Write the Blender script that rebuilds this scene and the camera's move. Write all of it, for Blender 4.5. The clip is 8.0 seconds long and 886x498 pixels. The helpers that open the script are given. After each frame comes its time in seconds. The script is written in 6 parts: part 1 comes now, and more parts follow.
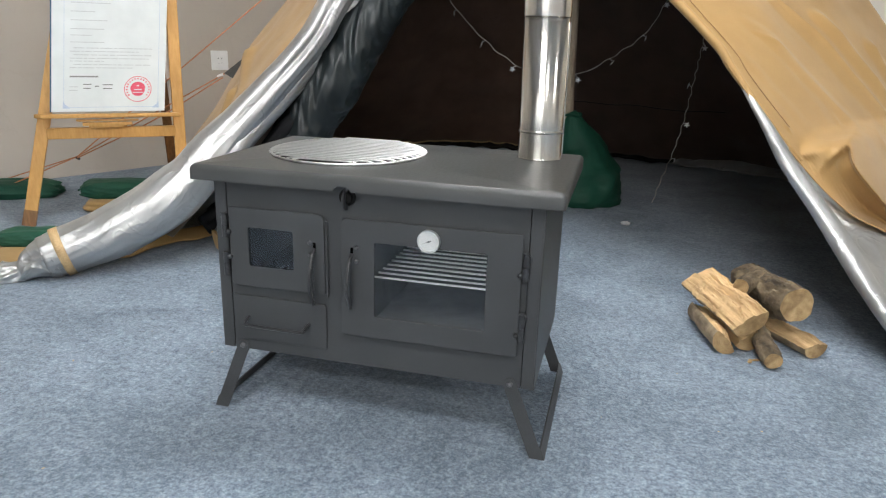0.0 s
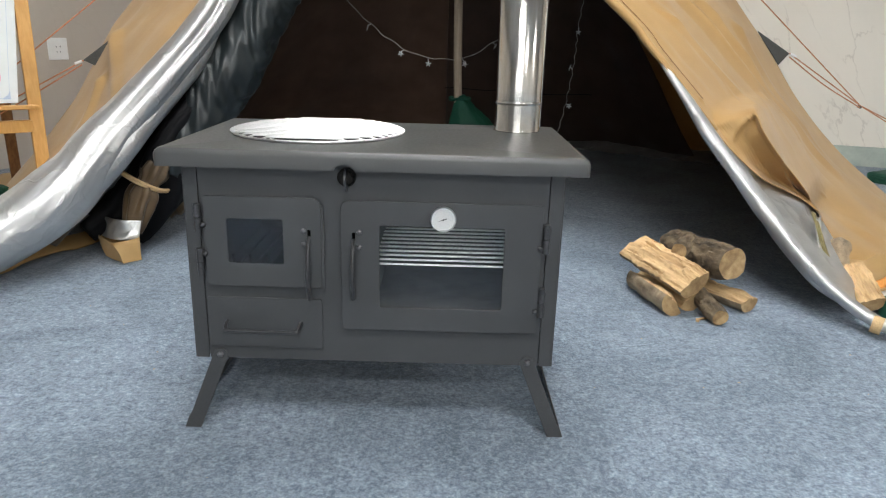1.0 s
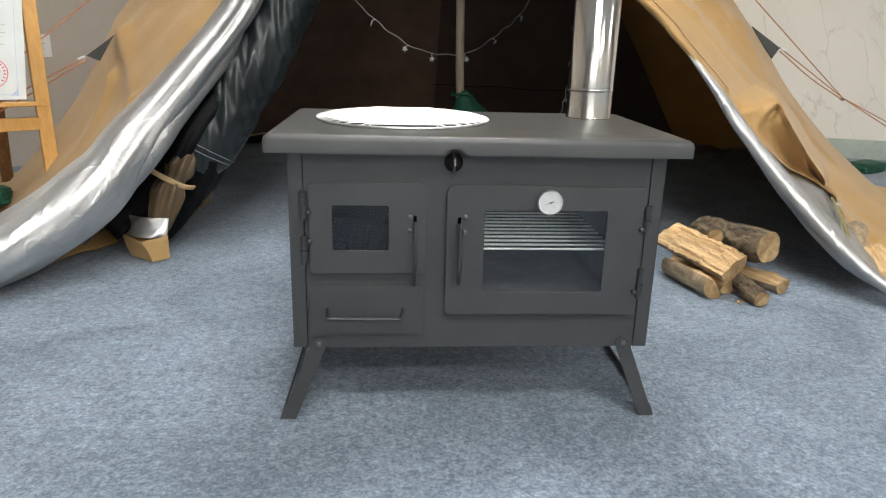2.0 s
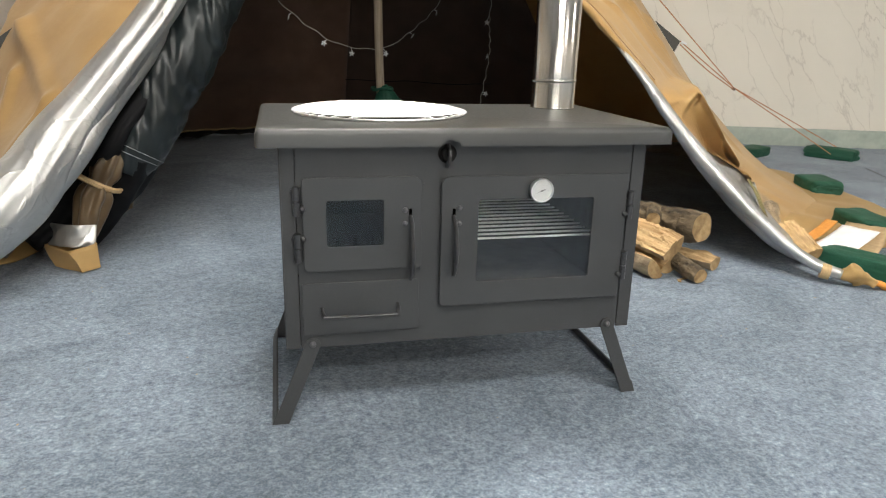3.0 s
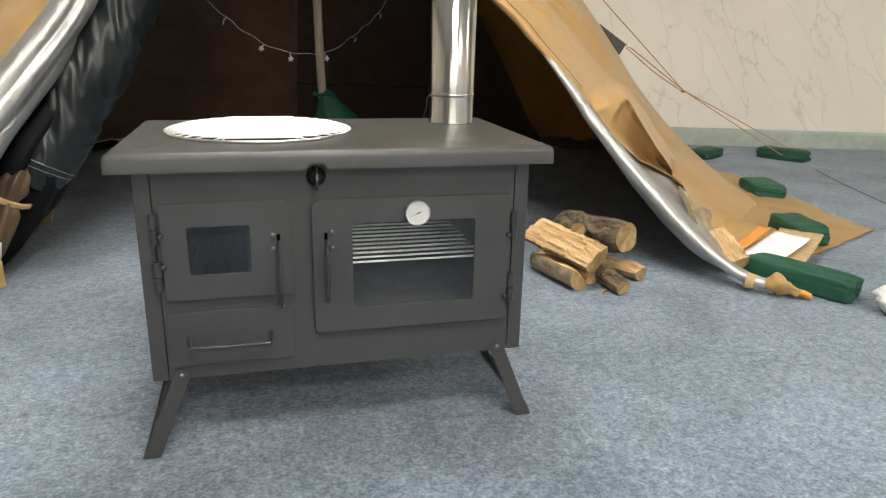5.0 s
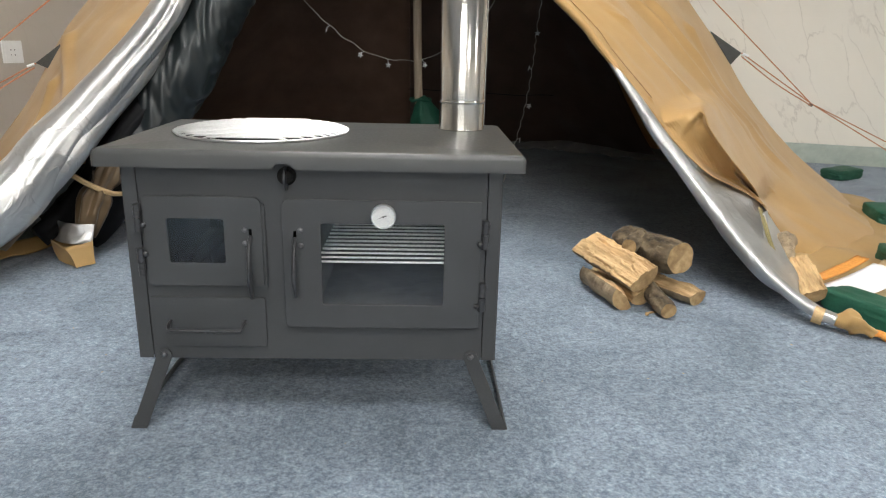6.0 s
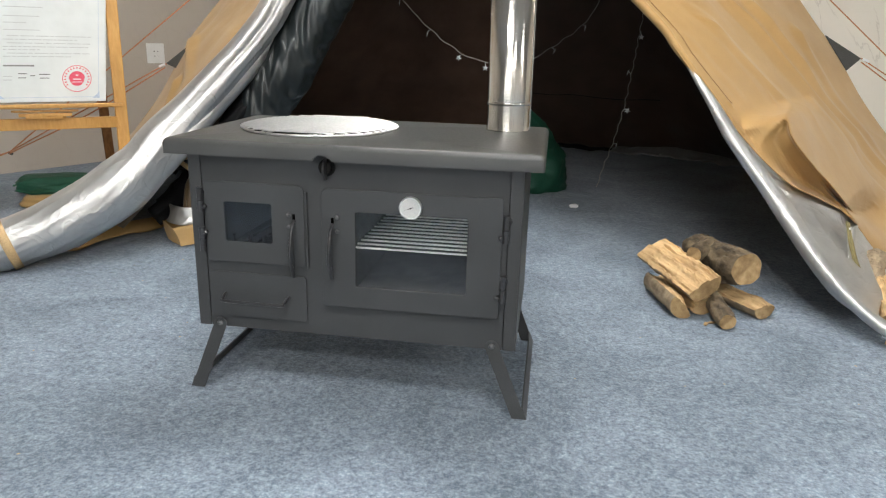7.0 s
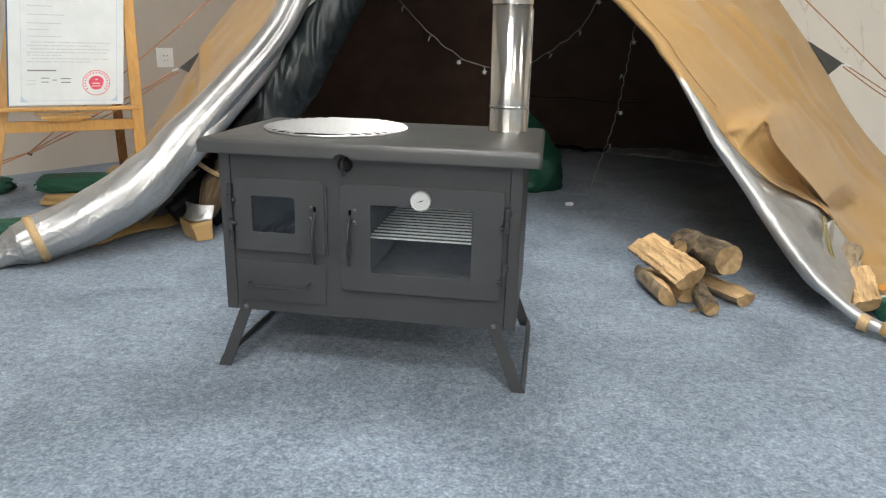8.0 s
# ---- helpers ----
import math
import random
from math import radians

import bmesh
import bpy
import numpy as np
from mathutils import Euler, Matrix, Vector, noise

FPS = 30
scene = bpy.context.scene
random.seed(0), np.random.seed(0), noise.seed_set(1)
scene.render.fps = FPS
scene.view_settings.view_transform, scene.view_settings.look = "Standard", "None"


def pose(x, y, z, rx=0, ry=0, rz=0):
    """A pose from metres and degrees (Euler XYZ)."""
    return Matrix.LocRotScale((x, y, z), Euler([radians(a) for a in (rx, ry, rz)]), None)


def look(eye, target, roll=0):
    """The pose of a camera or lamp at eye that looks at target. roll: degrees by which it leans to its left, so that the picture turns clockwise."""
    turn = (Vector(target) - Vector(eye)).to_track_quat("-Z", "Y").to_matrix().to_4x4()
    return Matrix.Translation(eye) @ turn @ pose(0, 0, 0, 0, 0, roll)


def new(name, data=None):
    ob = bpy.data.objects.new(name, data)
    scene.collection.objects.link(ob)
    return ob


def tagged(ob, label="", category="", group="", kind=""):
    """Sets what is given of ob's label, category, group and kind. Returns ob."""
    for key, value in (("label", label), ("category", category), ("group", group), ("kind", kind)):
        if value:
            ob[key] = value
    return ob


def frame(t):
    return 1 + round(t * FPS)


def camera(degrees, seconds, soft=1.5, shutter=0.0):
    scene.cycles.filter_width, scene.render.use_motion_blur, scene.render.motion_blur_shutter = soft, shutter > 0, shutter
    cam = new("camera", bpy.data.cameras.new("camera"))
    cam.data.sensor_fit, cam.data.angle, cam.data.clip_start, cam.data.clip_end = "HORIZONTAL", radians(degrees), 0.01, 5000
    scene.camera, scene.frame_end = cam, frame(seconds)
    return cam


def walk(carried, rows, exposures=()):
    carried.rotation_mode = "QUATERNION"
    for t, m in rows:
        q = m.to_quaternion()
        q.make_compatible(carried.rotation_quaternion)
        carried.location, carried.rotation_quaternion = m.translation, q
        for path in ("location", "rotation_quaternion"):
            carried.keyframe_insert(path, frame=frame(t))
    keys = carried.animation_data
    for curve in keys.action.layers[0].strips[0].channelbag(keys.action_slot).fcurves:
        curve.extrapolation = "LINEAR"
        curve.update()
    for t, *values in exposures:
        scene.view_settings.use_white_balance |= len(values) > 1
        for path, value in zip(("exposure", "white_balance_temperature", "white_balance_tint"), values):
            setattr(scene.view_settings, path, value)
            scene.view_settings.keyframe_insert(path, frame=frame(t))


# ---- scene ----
cam = camera(64.9, 8.0, soft=1.2)
PATH = [
    (0, (0.3978, -1.0455, 0.7036), (-0.0697, 0.8093, 0.1196), 1.70),
    (0.1, (0.3639, -1.0464, 0.7009), (-0.0778, 0.8147, 0.1166), 1.70),
    (0.2, (0.3297, -1.0476, 0.6968), (-0.0987, 0.8166, 0.1125), 1.70),
    (0.3, (0.2951, -1.0492, 0.6906), (-0.1262, 0.8171, 0.1079), 1.68),
    (0.4, (0.2609, -1.0495, 0.6846), (-0.1520, 0.8186, 0.1017), 1.64),
    (0.5, (0.2284, -1.0480, 0.6787), (-0.1657, 0.8241, 0.0956), 1.59),
    (0.6, (0.1991, -1.0440, 0.6727), (-0.1606, 0.8348, 0.0889), 1.56),
    (0.7, (0.1742, -1.0383, 0.6666), (-0.1219, 0.8515, 0.0824), 1.56),
    (0.8, (0.1524, -1.0319, 0.6603), (-0.0231, 0.8732, 0.0773), 1.58),
    (0.9, (0.1313, -1.0256, 0.6545), (0.0623, 0.8858, 0.0700), 1.60),
    (1, (0.1098, -1.0207, 0.6487), (0.1083, 0.8924, 0.0655), 1.61),
    (1.1, (0.0868, -1.0179, 0.6431), (0.1110, 0.8945, 0.0583), 1.61),
    (1.2, (0.0607, -1.0170, 0.6379), (0.0955, 0.8956, 0.0539), 1.55),
    (1.3, (0.0330, -1.0172, 0.6337), (0.0686, 0.8952, 0.0494), 1.47),
    (1.4, (0.0064, -1.0187, 0.6306), (0.0414, 0.8940, 0.0473), 1.41),
    (1.5, (-0.0179, -1.0209, 0.6290), (0.0144, 0.8930, 0.0493), 1.40),
    (1.6, (-0.0401, -1.0235, 0.6283), (0.0076, 0.8896, 0.0472), 1.44),
    (1.7, (-0.0601, -1.0269, 0.6270), (0.0157, 0.8861, 0.0484), 1.49),
    (1.92, (-0.1114, -1.0303, 0.6222), (0.0037, 0.8810, 0.0447), 1.52),
    (2.14, (-0.1642, -1.0294, 0.6149), (0.0248, 0.8761, 0.0374), 1.54),
    (2.36, (-0.2128, -1.0254, 0.6077), (0.0630, 0.8693, 0.0297), 1.55),
    (2.58, (-0.2515, -1.0195, 0.6035), (0.1024, 0.8619, 0.0247), 1.55),
    (2.8, (-0.2747, -1.0131, 0.6049), (0.1280, 0.8583, 0.0254), 1.54),
    (2.9, (-0.2828, -1.0107, 0.6068), (0.1348, 0.8571, 0.0262), 1.49),
    (3, (-0.2895, -1.0078, 0.6091), (0.1526, 0.8543, 0.0287), 1.46),
    (3.1, (-0.2931, -1.0044, 0.6121), (0.1835, 0.8492, 0.0312), 1.47),
    (3.2, (-0.2948, -1.0006, 0.6147), (0.2176, 0.8437, 0.0352), 1.46),
    (3.3, (-0.2949, -0.9972, 0.6171), (0.2495, 0.8377, 0.0369), 1.46),
    (3.4, (-0.2940, -0.9944, 0.6192), (0.2704, 0.8342, 0.0382), 1.45),
    (3.5, (-0.2923, -0.9930, 0.6212), (0.2868, 0.8317, 0.0424), 1.43),
    (3.6, (-0.2895, -0.9936, 0.6232), (0.2954, 0.8289, 0.0433), 1.45),
    (3.7, (-0.2861, -0.9955, 0.6247), (0.3027, 0.8262, 0.0463), 1.45),
    (3.8, (-0.2821, -0.9979, 0.6257), (0.3102, 0.8225, 0.0466), 1.44),
    (3.9, (-0.2768, -1.0004, 0.6262), (0.3170, 0.8196, 0.0477), 1.45),
    (4, (-0.2705, -1.0024, 0.6256), (0.3265, 0.8170, 0.0483), 1.42),
    (4.1, (-0.2622, -1.0035, 0.6244), (0.3331, 0.8163, 0.0465), 1.42),
    (4.2, (-0.2524, -1.0035, 0.6232), (0.3411, 0.8172, 0.0463), 1.42),
    (4.3, (-0.2409, -1.0027, 0.6223), (0.3512, 0.8186, 0.0459), 1.41),
    (4.4, (-0.2278, -1.0012, 0.6225), (0.3625, 0.8202, 0.0444), 1.39),
    (4.5, (-0.2122, -0.9995, 0.6244), (0.3754, 0.8229, 0.0467), 1.37),
    (4.6, (-0.1943, -0.9980, 0.6275), (0.3786, 0.8288, 0.0494), 1.33),
    (4.7, (-0.1755, -0.9964, 0.6320), (0.3754, 0.8349, 0.0465), 1.29),
    (4.92, (-0.1326, -0.9977, 0.6392), (0.3785, 0.8447, 0.0527), 1.25),
    (5.14, (-0.0819, -1.0063, 0.6461), (0.3515, 0.8564, 0.0608), 1.21),
    (5.36, (-0.0247, -1.0182, 0.6513), (0.3115, 0.8653, 0.0685), 1.19),
    (5.58, (0.0371, -1.0294, 0.6535), (0.2768, 0.8696, 0.0735), 1.20),
    (5.8, (0.1022, -1.0362, 0.6515), (0.2664, 0.8713, 0.0733), 1.25),
    (5.9, (0.1332, -1.0375, 0.6480), (0.2543, 0.8738, 0.0714), 1.32),
    (6, (0.1633, -1.0387, 0.6461), (0.2336, 0.8753, 0.0703), 1.39),
    (6.1, (0.1923, -1.0406, 0.6454), (0.1982, 0.8747, 0.0697), 1.46),
    (6.2, (0.2183, -1.0432, 0.6462), (0.1527, 0.8711, 0.0707), 1.49),
    (6.3, (0.2409, -1.0468, 0.6476), (0.1063, 0.8638, 0.0717), 1.48),
    (6.4, (0.2599, -1.0515, 0.6489), (0.0664, 0.8541, 0.0737), 1.45),
    (6.5, (0.2762, -1.0574, 0.6499), (0.0424, 0.8434, 0.0735), 1.41),
    (6.6, (0.2902, -1.0643, 0.6502), (0.0341, 0.8344, 0.0764), 1.40),
    (6.7, (0.3020, -1.0721, 0.6504), (0.0318, 0.8244, 0.0760), 1.40),
    (6.8, (0.3123, -1.0805, 0.6511), (0.0338, 0.8145, 0.0757), 1.42),
    (6.9, (0.3219, -1.0896, 0.6517), (0.0386, 0.8045, 0.0755), 1.45),
    (7, (0.3310, -1.0992, 0.6526), (0.0460, 0.7945, 0.0759), 1.50),
    (7.1, (0.3396, -1.1096, 0.6535), (0.0544, 0.7846, 0.0784), 1.54),
    (7.2, (0.3468, -1.1207, 0.6546), (0.0631, 0.7739, 0.0801), 1.56),
    (7.3, (0.3518, -1.1324, 0.6565), (0.0706, 0.7624, 0.0816), 1.56),
    (7.4, (0.3544, -1.1448, 0.6589), (0.0766, 0.7507, 0.0845), 1.53),
    (7.5, (0.3550, -1.1579, 0.6609), (0.0800, 0.7382, 0.0870), 1.51),
    (7.6, (0.3538, -1.1715, 0.6624), (0.0783, 0.7251, 0.0907), 1.51),
    (7.7, (0.3507, -1.1857, 0.6637), (0.0738, 0.7113, 0.0941), 1.52),
    (7.8, (0.3457, -1.2005, 0.6647), (0.0683, 0.6967, 0.0955), 1.51),
    (7.9, (0.3396, -1.2155, 0.6654), (0.0622, 0.6814, 0.0956), 1.51),
    (8, (0.3329, -1.2308, 0.6661), (0.0558, 0.6658, 0.0950), 1.50),
]
walk(cam, [(t, look(eye, target, roll)) for t, eye, target, roll in PATH],
     exposures=[(0, 0.0, 6350, 10), (1.0, 0.0, 6350, 10), (1.7, 0.0, 6450, 10), (3.0, 0.03, 6900, 10), (4.5, 0.0, 7250, 10), (6.0, 0.02, 6600, 10), (7.0, 0.0, 6600, 10), (8.0, -0.06, 6620, 10)])

# ---- world and lights ----
world = bpy.data.worlds.new("room_air")
scene.world = world
world.use_nodes = True
world.node_tree.nodes["Background"].inputs[0].default_value = (0.9, 0.95, 1.0, 1)
world.node_tree.nodes["Background"].inputs[1].default_value = 0.05
LAMP = 33.5          # strength of the ceiling panels

# ---- small tools ----
WORLD_OF = {}


def nz(p, s=1.0, o=0.0):
    """Smooth noise from -1 to 1 at a place."""
    return noise.noise(Vector((p[0] * s + o, p[1] * s + o * 1.7, p[2] * s - o * 0.6)))


def thing(name, at, label, category, group="", kind=""):
    ob = new(name)
    ob.empty_display_size = 0.05
    ob.location = at
    WORLD_OF[ob.name] = Matrix.Translation(at)
    return tagged(ob, label, category, group, kind)


def mesh_of(name, bm, mats, smooth=40):
    me = bpy.data.meshes.new(name)
    bmesh.ops.recalc_face_normals(bm, faces=bm.faces)
    bm.to_mesh(me)
    bm.free()
    for m in (mats if isinstance(mats, (list, tuple)) else [mats]):
        me.materials.append(m)
    if smooth:
        me.shade_smooth()
        me.set_sharp_from_angle(angle=radians(smooth))
    return me


def part(name, bm, material, parent, label="", smooth=40, bevel=0.0):
    """One mesh object, built in world places, under a thing or a part."""
    ob = new(name, mesh_of(name, bm, material, smooth))
    ob.parent = parent
    ob.matrix_parent_inverse = WORLD_OF.get(parent.name, Matrix()).inverted()
    WORLD_OF[ob.name] = Matrix()
    if bevel:
        add_bevel(ob, bevel)
    if label:
        ob["label"] = label
    return ob


def solo(name, bm, material, label, category, group="", kind="", smooth=40, bevel=0.0):
    """A thing of one mesh."""
    ob = new(name, mesh_of(name, bm, material, smooth))
    WORLD_OF[ob.name] = Matrix()
    if bevel:
        add_bevel(ob, bevel)
    return tagged(ob, label, category, group, kind)


def add_bevel(ob, w):
    mod = ob.modifiers.new("edge", "BEVEL")
    mod.width, mod.segments, mod.limit_method, mod.angle_limit = w, 2, "ANGLE", radians(35)
    mod.harden_normals = False


def thicken(ob, t, inner=0, offset=-1.0):
    mod = ob.modifiers.new("cloth", "SOLIDIFY")
    mod.thickness, mod.offset, mod.material_offset, mod.material_offset_rim = t, offset, inner, 0
    return ob


def box(bm, lo, hi, m=None):
    vs = [bm.verts.new((x, y, z)) for x in (lo[0], hi[0]) for y in (lo[1], hi[1]) for z in (lo[2], hi[2])]
    for f in ((0, 1, 3, 2), (4, 6, 7, 5), (0, 4, 5, 1), (2, 3, 7, 6), (0, 2, 6, 4), (1, 5, 7, 3)):
        bm.faces.new([vs[i] for i in f])
    if m:
        bmesh.ops.transform(bm, matrix=m, verts=vs)
    return vs


def rr(x0, x1, z0, z1, r, n=6):
    """Outline of a rectangle with rounded corners, as (x, z); r may name four corners from low-left anticlockwise."""
    rs = r if isinstance(r, (tuple, list)) else (r,) * 4
    out = []
    for (cx, cz, a0), q in zip(((x0, z0, 180), (x1, z0, 270), (x1, z1, 0), (x0, z1, 90)), rs):
        sx, sz = (1 if cx == x0 else -1), (1 if cz == z0 else -1)
        for k in range(n + 1):
            a = radians(a0 + 90 * k / n)
            out.append((cx + sx * q + q * math.cos(a), cz + sz * q + q * math.sin(a)))
    return out


def plate(bm, outer, y0, y1, inner=None):
    """A flat plate in the x-z plane from y0 (front) to y1, with an opening."""
    def loop(pts, y):
        return [bm.verts.new((x, y, z)) for x, z in pts]
    a, b = loop(outer, y0), loop(outer, y1)
    n = len(a)
    for i in range(n):
        bm.faces.new((a[i], a[(i + 1) % n], b[(i + 1) % n], b[i]))
    if inner:
        c, d = loop(inner, y0), loop(inner, y1)
        for i in range(n):
            j = (i + 1) % n
            bm.faces.new((a[i], a[j], c[j], c[i]))
            bm.faces.new((b[i], b[j], d[j], d[i]))
            bm.faces.new((c[i], c[j], d[j], d[i]))
    else:
        bm.faces.new(a)
        bm.faces.new(b)


def glide(pts, n):
    """n places along a smooth curve through the given ones."""
    ps = [Vector(p) for p in pts]
    ps = [ps[0] * 2 - ps[1]] + ps + [ps[-1] * 2 - ps[-2]]
    m = len(ps) - 3
    out = []
    for k in range(n):
        u = m * k / (n - 1)
        i = min(int(u), m - 1)
        f = u - i
        p0, p1, p2, p3 = ps[i:i + 4]
        out.append(0.5 * ((2 * p1) + (p2 - p0) * f + (2 * p0 - 5 * p1 + 4 * p2 - p3) * f * f + (3 * p1 - p0 - 3 * p2 + p3) * f ** 3))
    return out


def even(pts, n):
    """The same curve at even steps of its length."""
    ps = glide(pts, max(60, n * 3))
    ls = [0.0]
    for a, b in zip(ps, ps[1:]):
        ls.append(ls[-1] + (b - a).length)
    out, j = [], 0
    for k in range(n):
        s = ls[-1] * k / (n - 1)
        while j < len(ls) - 2 and ls[j + 1] < s:
            j += 1
        f = (s - ls[j]) / max(1e-9, ls[j + 1] - ls[j])
        out.append(ps[j].lerp(ps[j + 1], min(1, f)))
    return out


def sweep(bm, pts, radius, n=10, caps=True, shape=None, ref=(0, -1, 0)):
    """A tube along places. radius: a number or f(u); shape(u, a) scales it round the section; angle 0 points to ref."""
    rings, m = [], len(pts)
    ref = Vector(ref)
    for i, p in enumerate(pts):
        d = (Vector(pts[min(i + 1, m - 1)]) - Vector(pts[max(i - 1, 0)])).normalized()
        e1 = ref - d * ref.dot(d)
        if e1.length < 1e-3:
            e1 = Vector((0.3, 0.2, 1)) - d * d.dot(Vector((0.3, 0.2, 1)))
        e1.normalize()
        e2 = d.cross(e1)
        u = i / (m - 1)
        r = radius(u) if callable(radius) else radius
        ring = []
        for k in range(n):
            a = 2 * math.pi * k / n
            q = r * (shape(u, a) if shape else 1.0)
            ring.append(bm.verts.new(Vector(p) + e1 * (q * math.cos(a)) + e2 * (q * math.sin(a))))
        rings.append(ring)
    for A, B in zip(rings, rings[1:]):
        for k in range(n):
            bm.faces.new((A[k], A[(k + 1) % n], B[(k + 1) % n], B[k]))
    if caps:
        bm.faces.new(rings[0])
        bm.faces.new(rings[-1])
    return rings


def rod(bm, a, b, r, n=10):
    sweep(bm, [Vector(a), Vector(b)], r, n)


def disc(bm, c, axis, r, h, n=24, dome=0.0):
    """A round piece from c along axis, with an optional domed end."""
    c, axis = Vector(c), Vector(axis).normalized()
    prof = [(0.0, r), (h, r)]
    if dome:
        prof += [(h + dome * math.sin(radians(a)), r * math.cos(radians(a))) for a in (25, 50, 75)]
    e1 = axis.orthogonal().normalized()
    e2 = axis.cross(e1)
    rings = []
    for t, q in prof:
        rings.append([bm.verts.new(c + axis * t + (e1 * math.cos(2 * math.pi * k / n) + e2 * math.sin(2 * math.pi * k / n)) * q) for k in range(n)])
    for A, B in zip(rings, rings[1:]):
        for k in range(n):
            bm.faces.new((A[k], A[(k + 1) % n], B[(k + 1) % n], B[k]))
    bm.faces.new(rings[0])
    bm.faces.new(rings[-1])


def sheet(bm, f, nu, nv, wrap=False):
    g = [[bm.verts.new(f(i / (nu - 1), j / (nv - 1))) for j in range(nv)] for i in range(nu)]
    for i in range(nu - 1):
        for j in range(nv - 1):
            bm.faces.new((g[i][j], g[i + 1][j], g[i + 1][j + 1], g[i][j + 1]))
    return g


def loft(curves, nu, nv):
    """A sheet through curves that run from the ground upward; returns a function of (u, v)."""
    cols = [even(c, nv) for c in curves]
    rows = [even_u([c[j] for c in cols], nu) for j in range(nv)]
    return rows


def even_u(pts, n):
    return glide(pts, n)


def cloth(bm, curves, nu, nv, amount=0.01, seed=0.0, scale=4.0, folds=0.0):
    """Cloth lofted through curves, with creases pushed along the normal."""
    rows = loft(curves, nu, nv)
    g = [[bm.verts.new(p) for p in row] for row in rows]
    for a, b in zip(g, g[1:]):
        for k in range(nu - 1):
            bm.faces.new((a[k], a[k + 1], b[k + 1], b[k]))
    bm.normal_update()
    for j, row in enumerate(g):
        for k, v in enumerate(row):
            p = v.co
            e = min(1.0, 6 * min(k, nu - 1 - k) / nu)
            q = nz(p, scale, seed) + 0.5 * nz(p, scale * 2.6, seed + 5) + 0.5 * (1 - 2 * abs(nz(p, scale * 1.4, seed + 9)))
            long = math.sin(40 * k / nu + 3 * nz(p, 1.5, seed + 2)) * folds
            v.co = p + v.normal * (amount * q + long) * (0.3 + 0.7 * e)
    return g


def soft_box(bm, size, m, seed=0.0, power=5.0, lump=0.06, n=14):
    """A stuffed, box-shaped sack with slack skin."""
    hx, hy, hz = (s / 2 for s in size)
    vs = {}

    def vert(p):
        key = tuple(round(c, 5) for c in p)
        if key not in vs:
            d = Vector(p)
            k = (abs(d.x) ** power + abs(d.y) ** power + abs(d.z) ** power) ** (-1 / power)
            q = d * k
            w = 1 + lump * nz(q, 1.6, seed) + lump * 0.6 * nz(q, 4.0, seed + 3)
            pt = Vector((q.x * hx * w, q.y * hy * w, q.z * hz * (1 + lump * 1.5 * nz(q, 1.8, seed + 7))))
            if pt.z < -hz * 0.93:
                pt.z = -hz * 0.93
            vs[key] = bm.verts.new(m @ (pt + Vector((0, 0, hz * 0.93))))
        return vs[key]
    for ax in range(3):
        for s in (-1, 1):
            for i in range(n):
                for j in range(n):
                    quad = []
                    for a, b in ((i, j), (i + 1, j), (i + 1, j + 1), (i, j + 1)):
                        p = [0.0] * 3
                        p[ax], p[(ax + 1) % 3], p[(ax + 2) % 3] = s, 2 * a / n - 1, 2 * b / n - 1
                        quad.append(vert(p))
                    bm.faces.new(quad)


# ---- materials ----
def material(name):
    m = bpy.data.materials.new(name)
    m.use_nodes = True
    nt = m.node_tree
    return m, nt, nt.nodes["Principled BSDF"]


def nd(nt, kind, **kw):
    n = nt.nodes.new(kind)
    for k, v in kw.items():
        if k in n.inputs:
            n.inputs[k].default_value = v
    return n


def coords(nt, stretch=(1, 1, 1)):
    tc = nt.nodes.new("ShaderNodeTexCoord")
    mp = nt.nodes.new("ShaderNodeMapping")
    mp.inputs["Scale"].default_value = stretch
    nt.links.new(tc.outputs["Object"], mp.inputs["Vector"])
    return mp.outputs["Vector"]


def noise_tex(nt, vec, scale, detail=4.0, rough=0.55, distort=0.0):
    n = nd(nt, "ShaderNodeTexNoise", Scale=scale, Detail=detail, Roughness=rough, Distortion=distort)
    nt.links.new(vec, n.inputs["Vector"])
    return n.outputs["Fac"]


def ramp(nt, fac, stops):
    r = nt.nodes.new("ShaderNodeValToRGB")
    els = r.color_ramp.elements
    while len(els) < len(stops):
        els.new(0.5)
    for e, (p, c) in zip(els, stops):
        e.position, e.color = p, (*c, 1) if len(c) == 3 else c
    nt.links.new(fac, r.inputs["Fac"])
    return r.outputs["Color"]


def mixc(nt, fac, a, b, mode="MIX"):
    m = nt.nodes.new("ShaderNodeMix")
    m.data_type, m.blend_type = "RGBA", mode
    for sock, val in ((m.inputs[0], fac), (m.inputs[6], a), (m.inputs[7], b)):
        if hasattr(val, "links") or hasattr(val, "is_output"):
            nt.links.new(val, sock)
        else:
            sock.default_value = val if not isinstance(val, tuple) else (*val, 1)
    return m.outputs[2]


def bump(nt, bsdf, height, strength, distance):
    b = nd(nt, "ShaderNodeBump", Strength=strength, Distance=distance)
    nt.links.new(height, b.inputs["Height"])
    nt.links.new(b.outputs["Normal"], bsdf.inputs["Normal"])
    return b


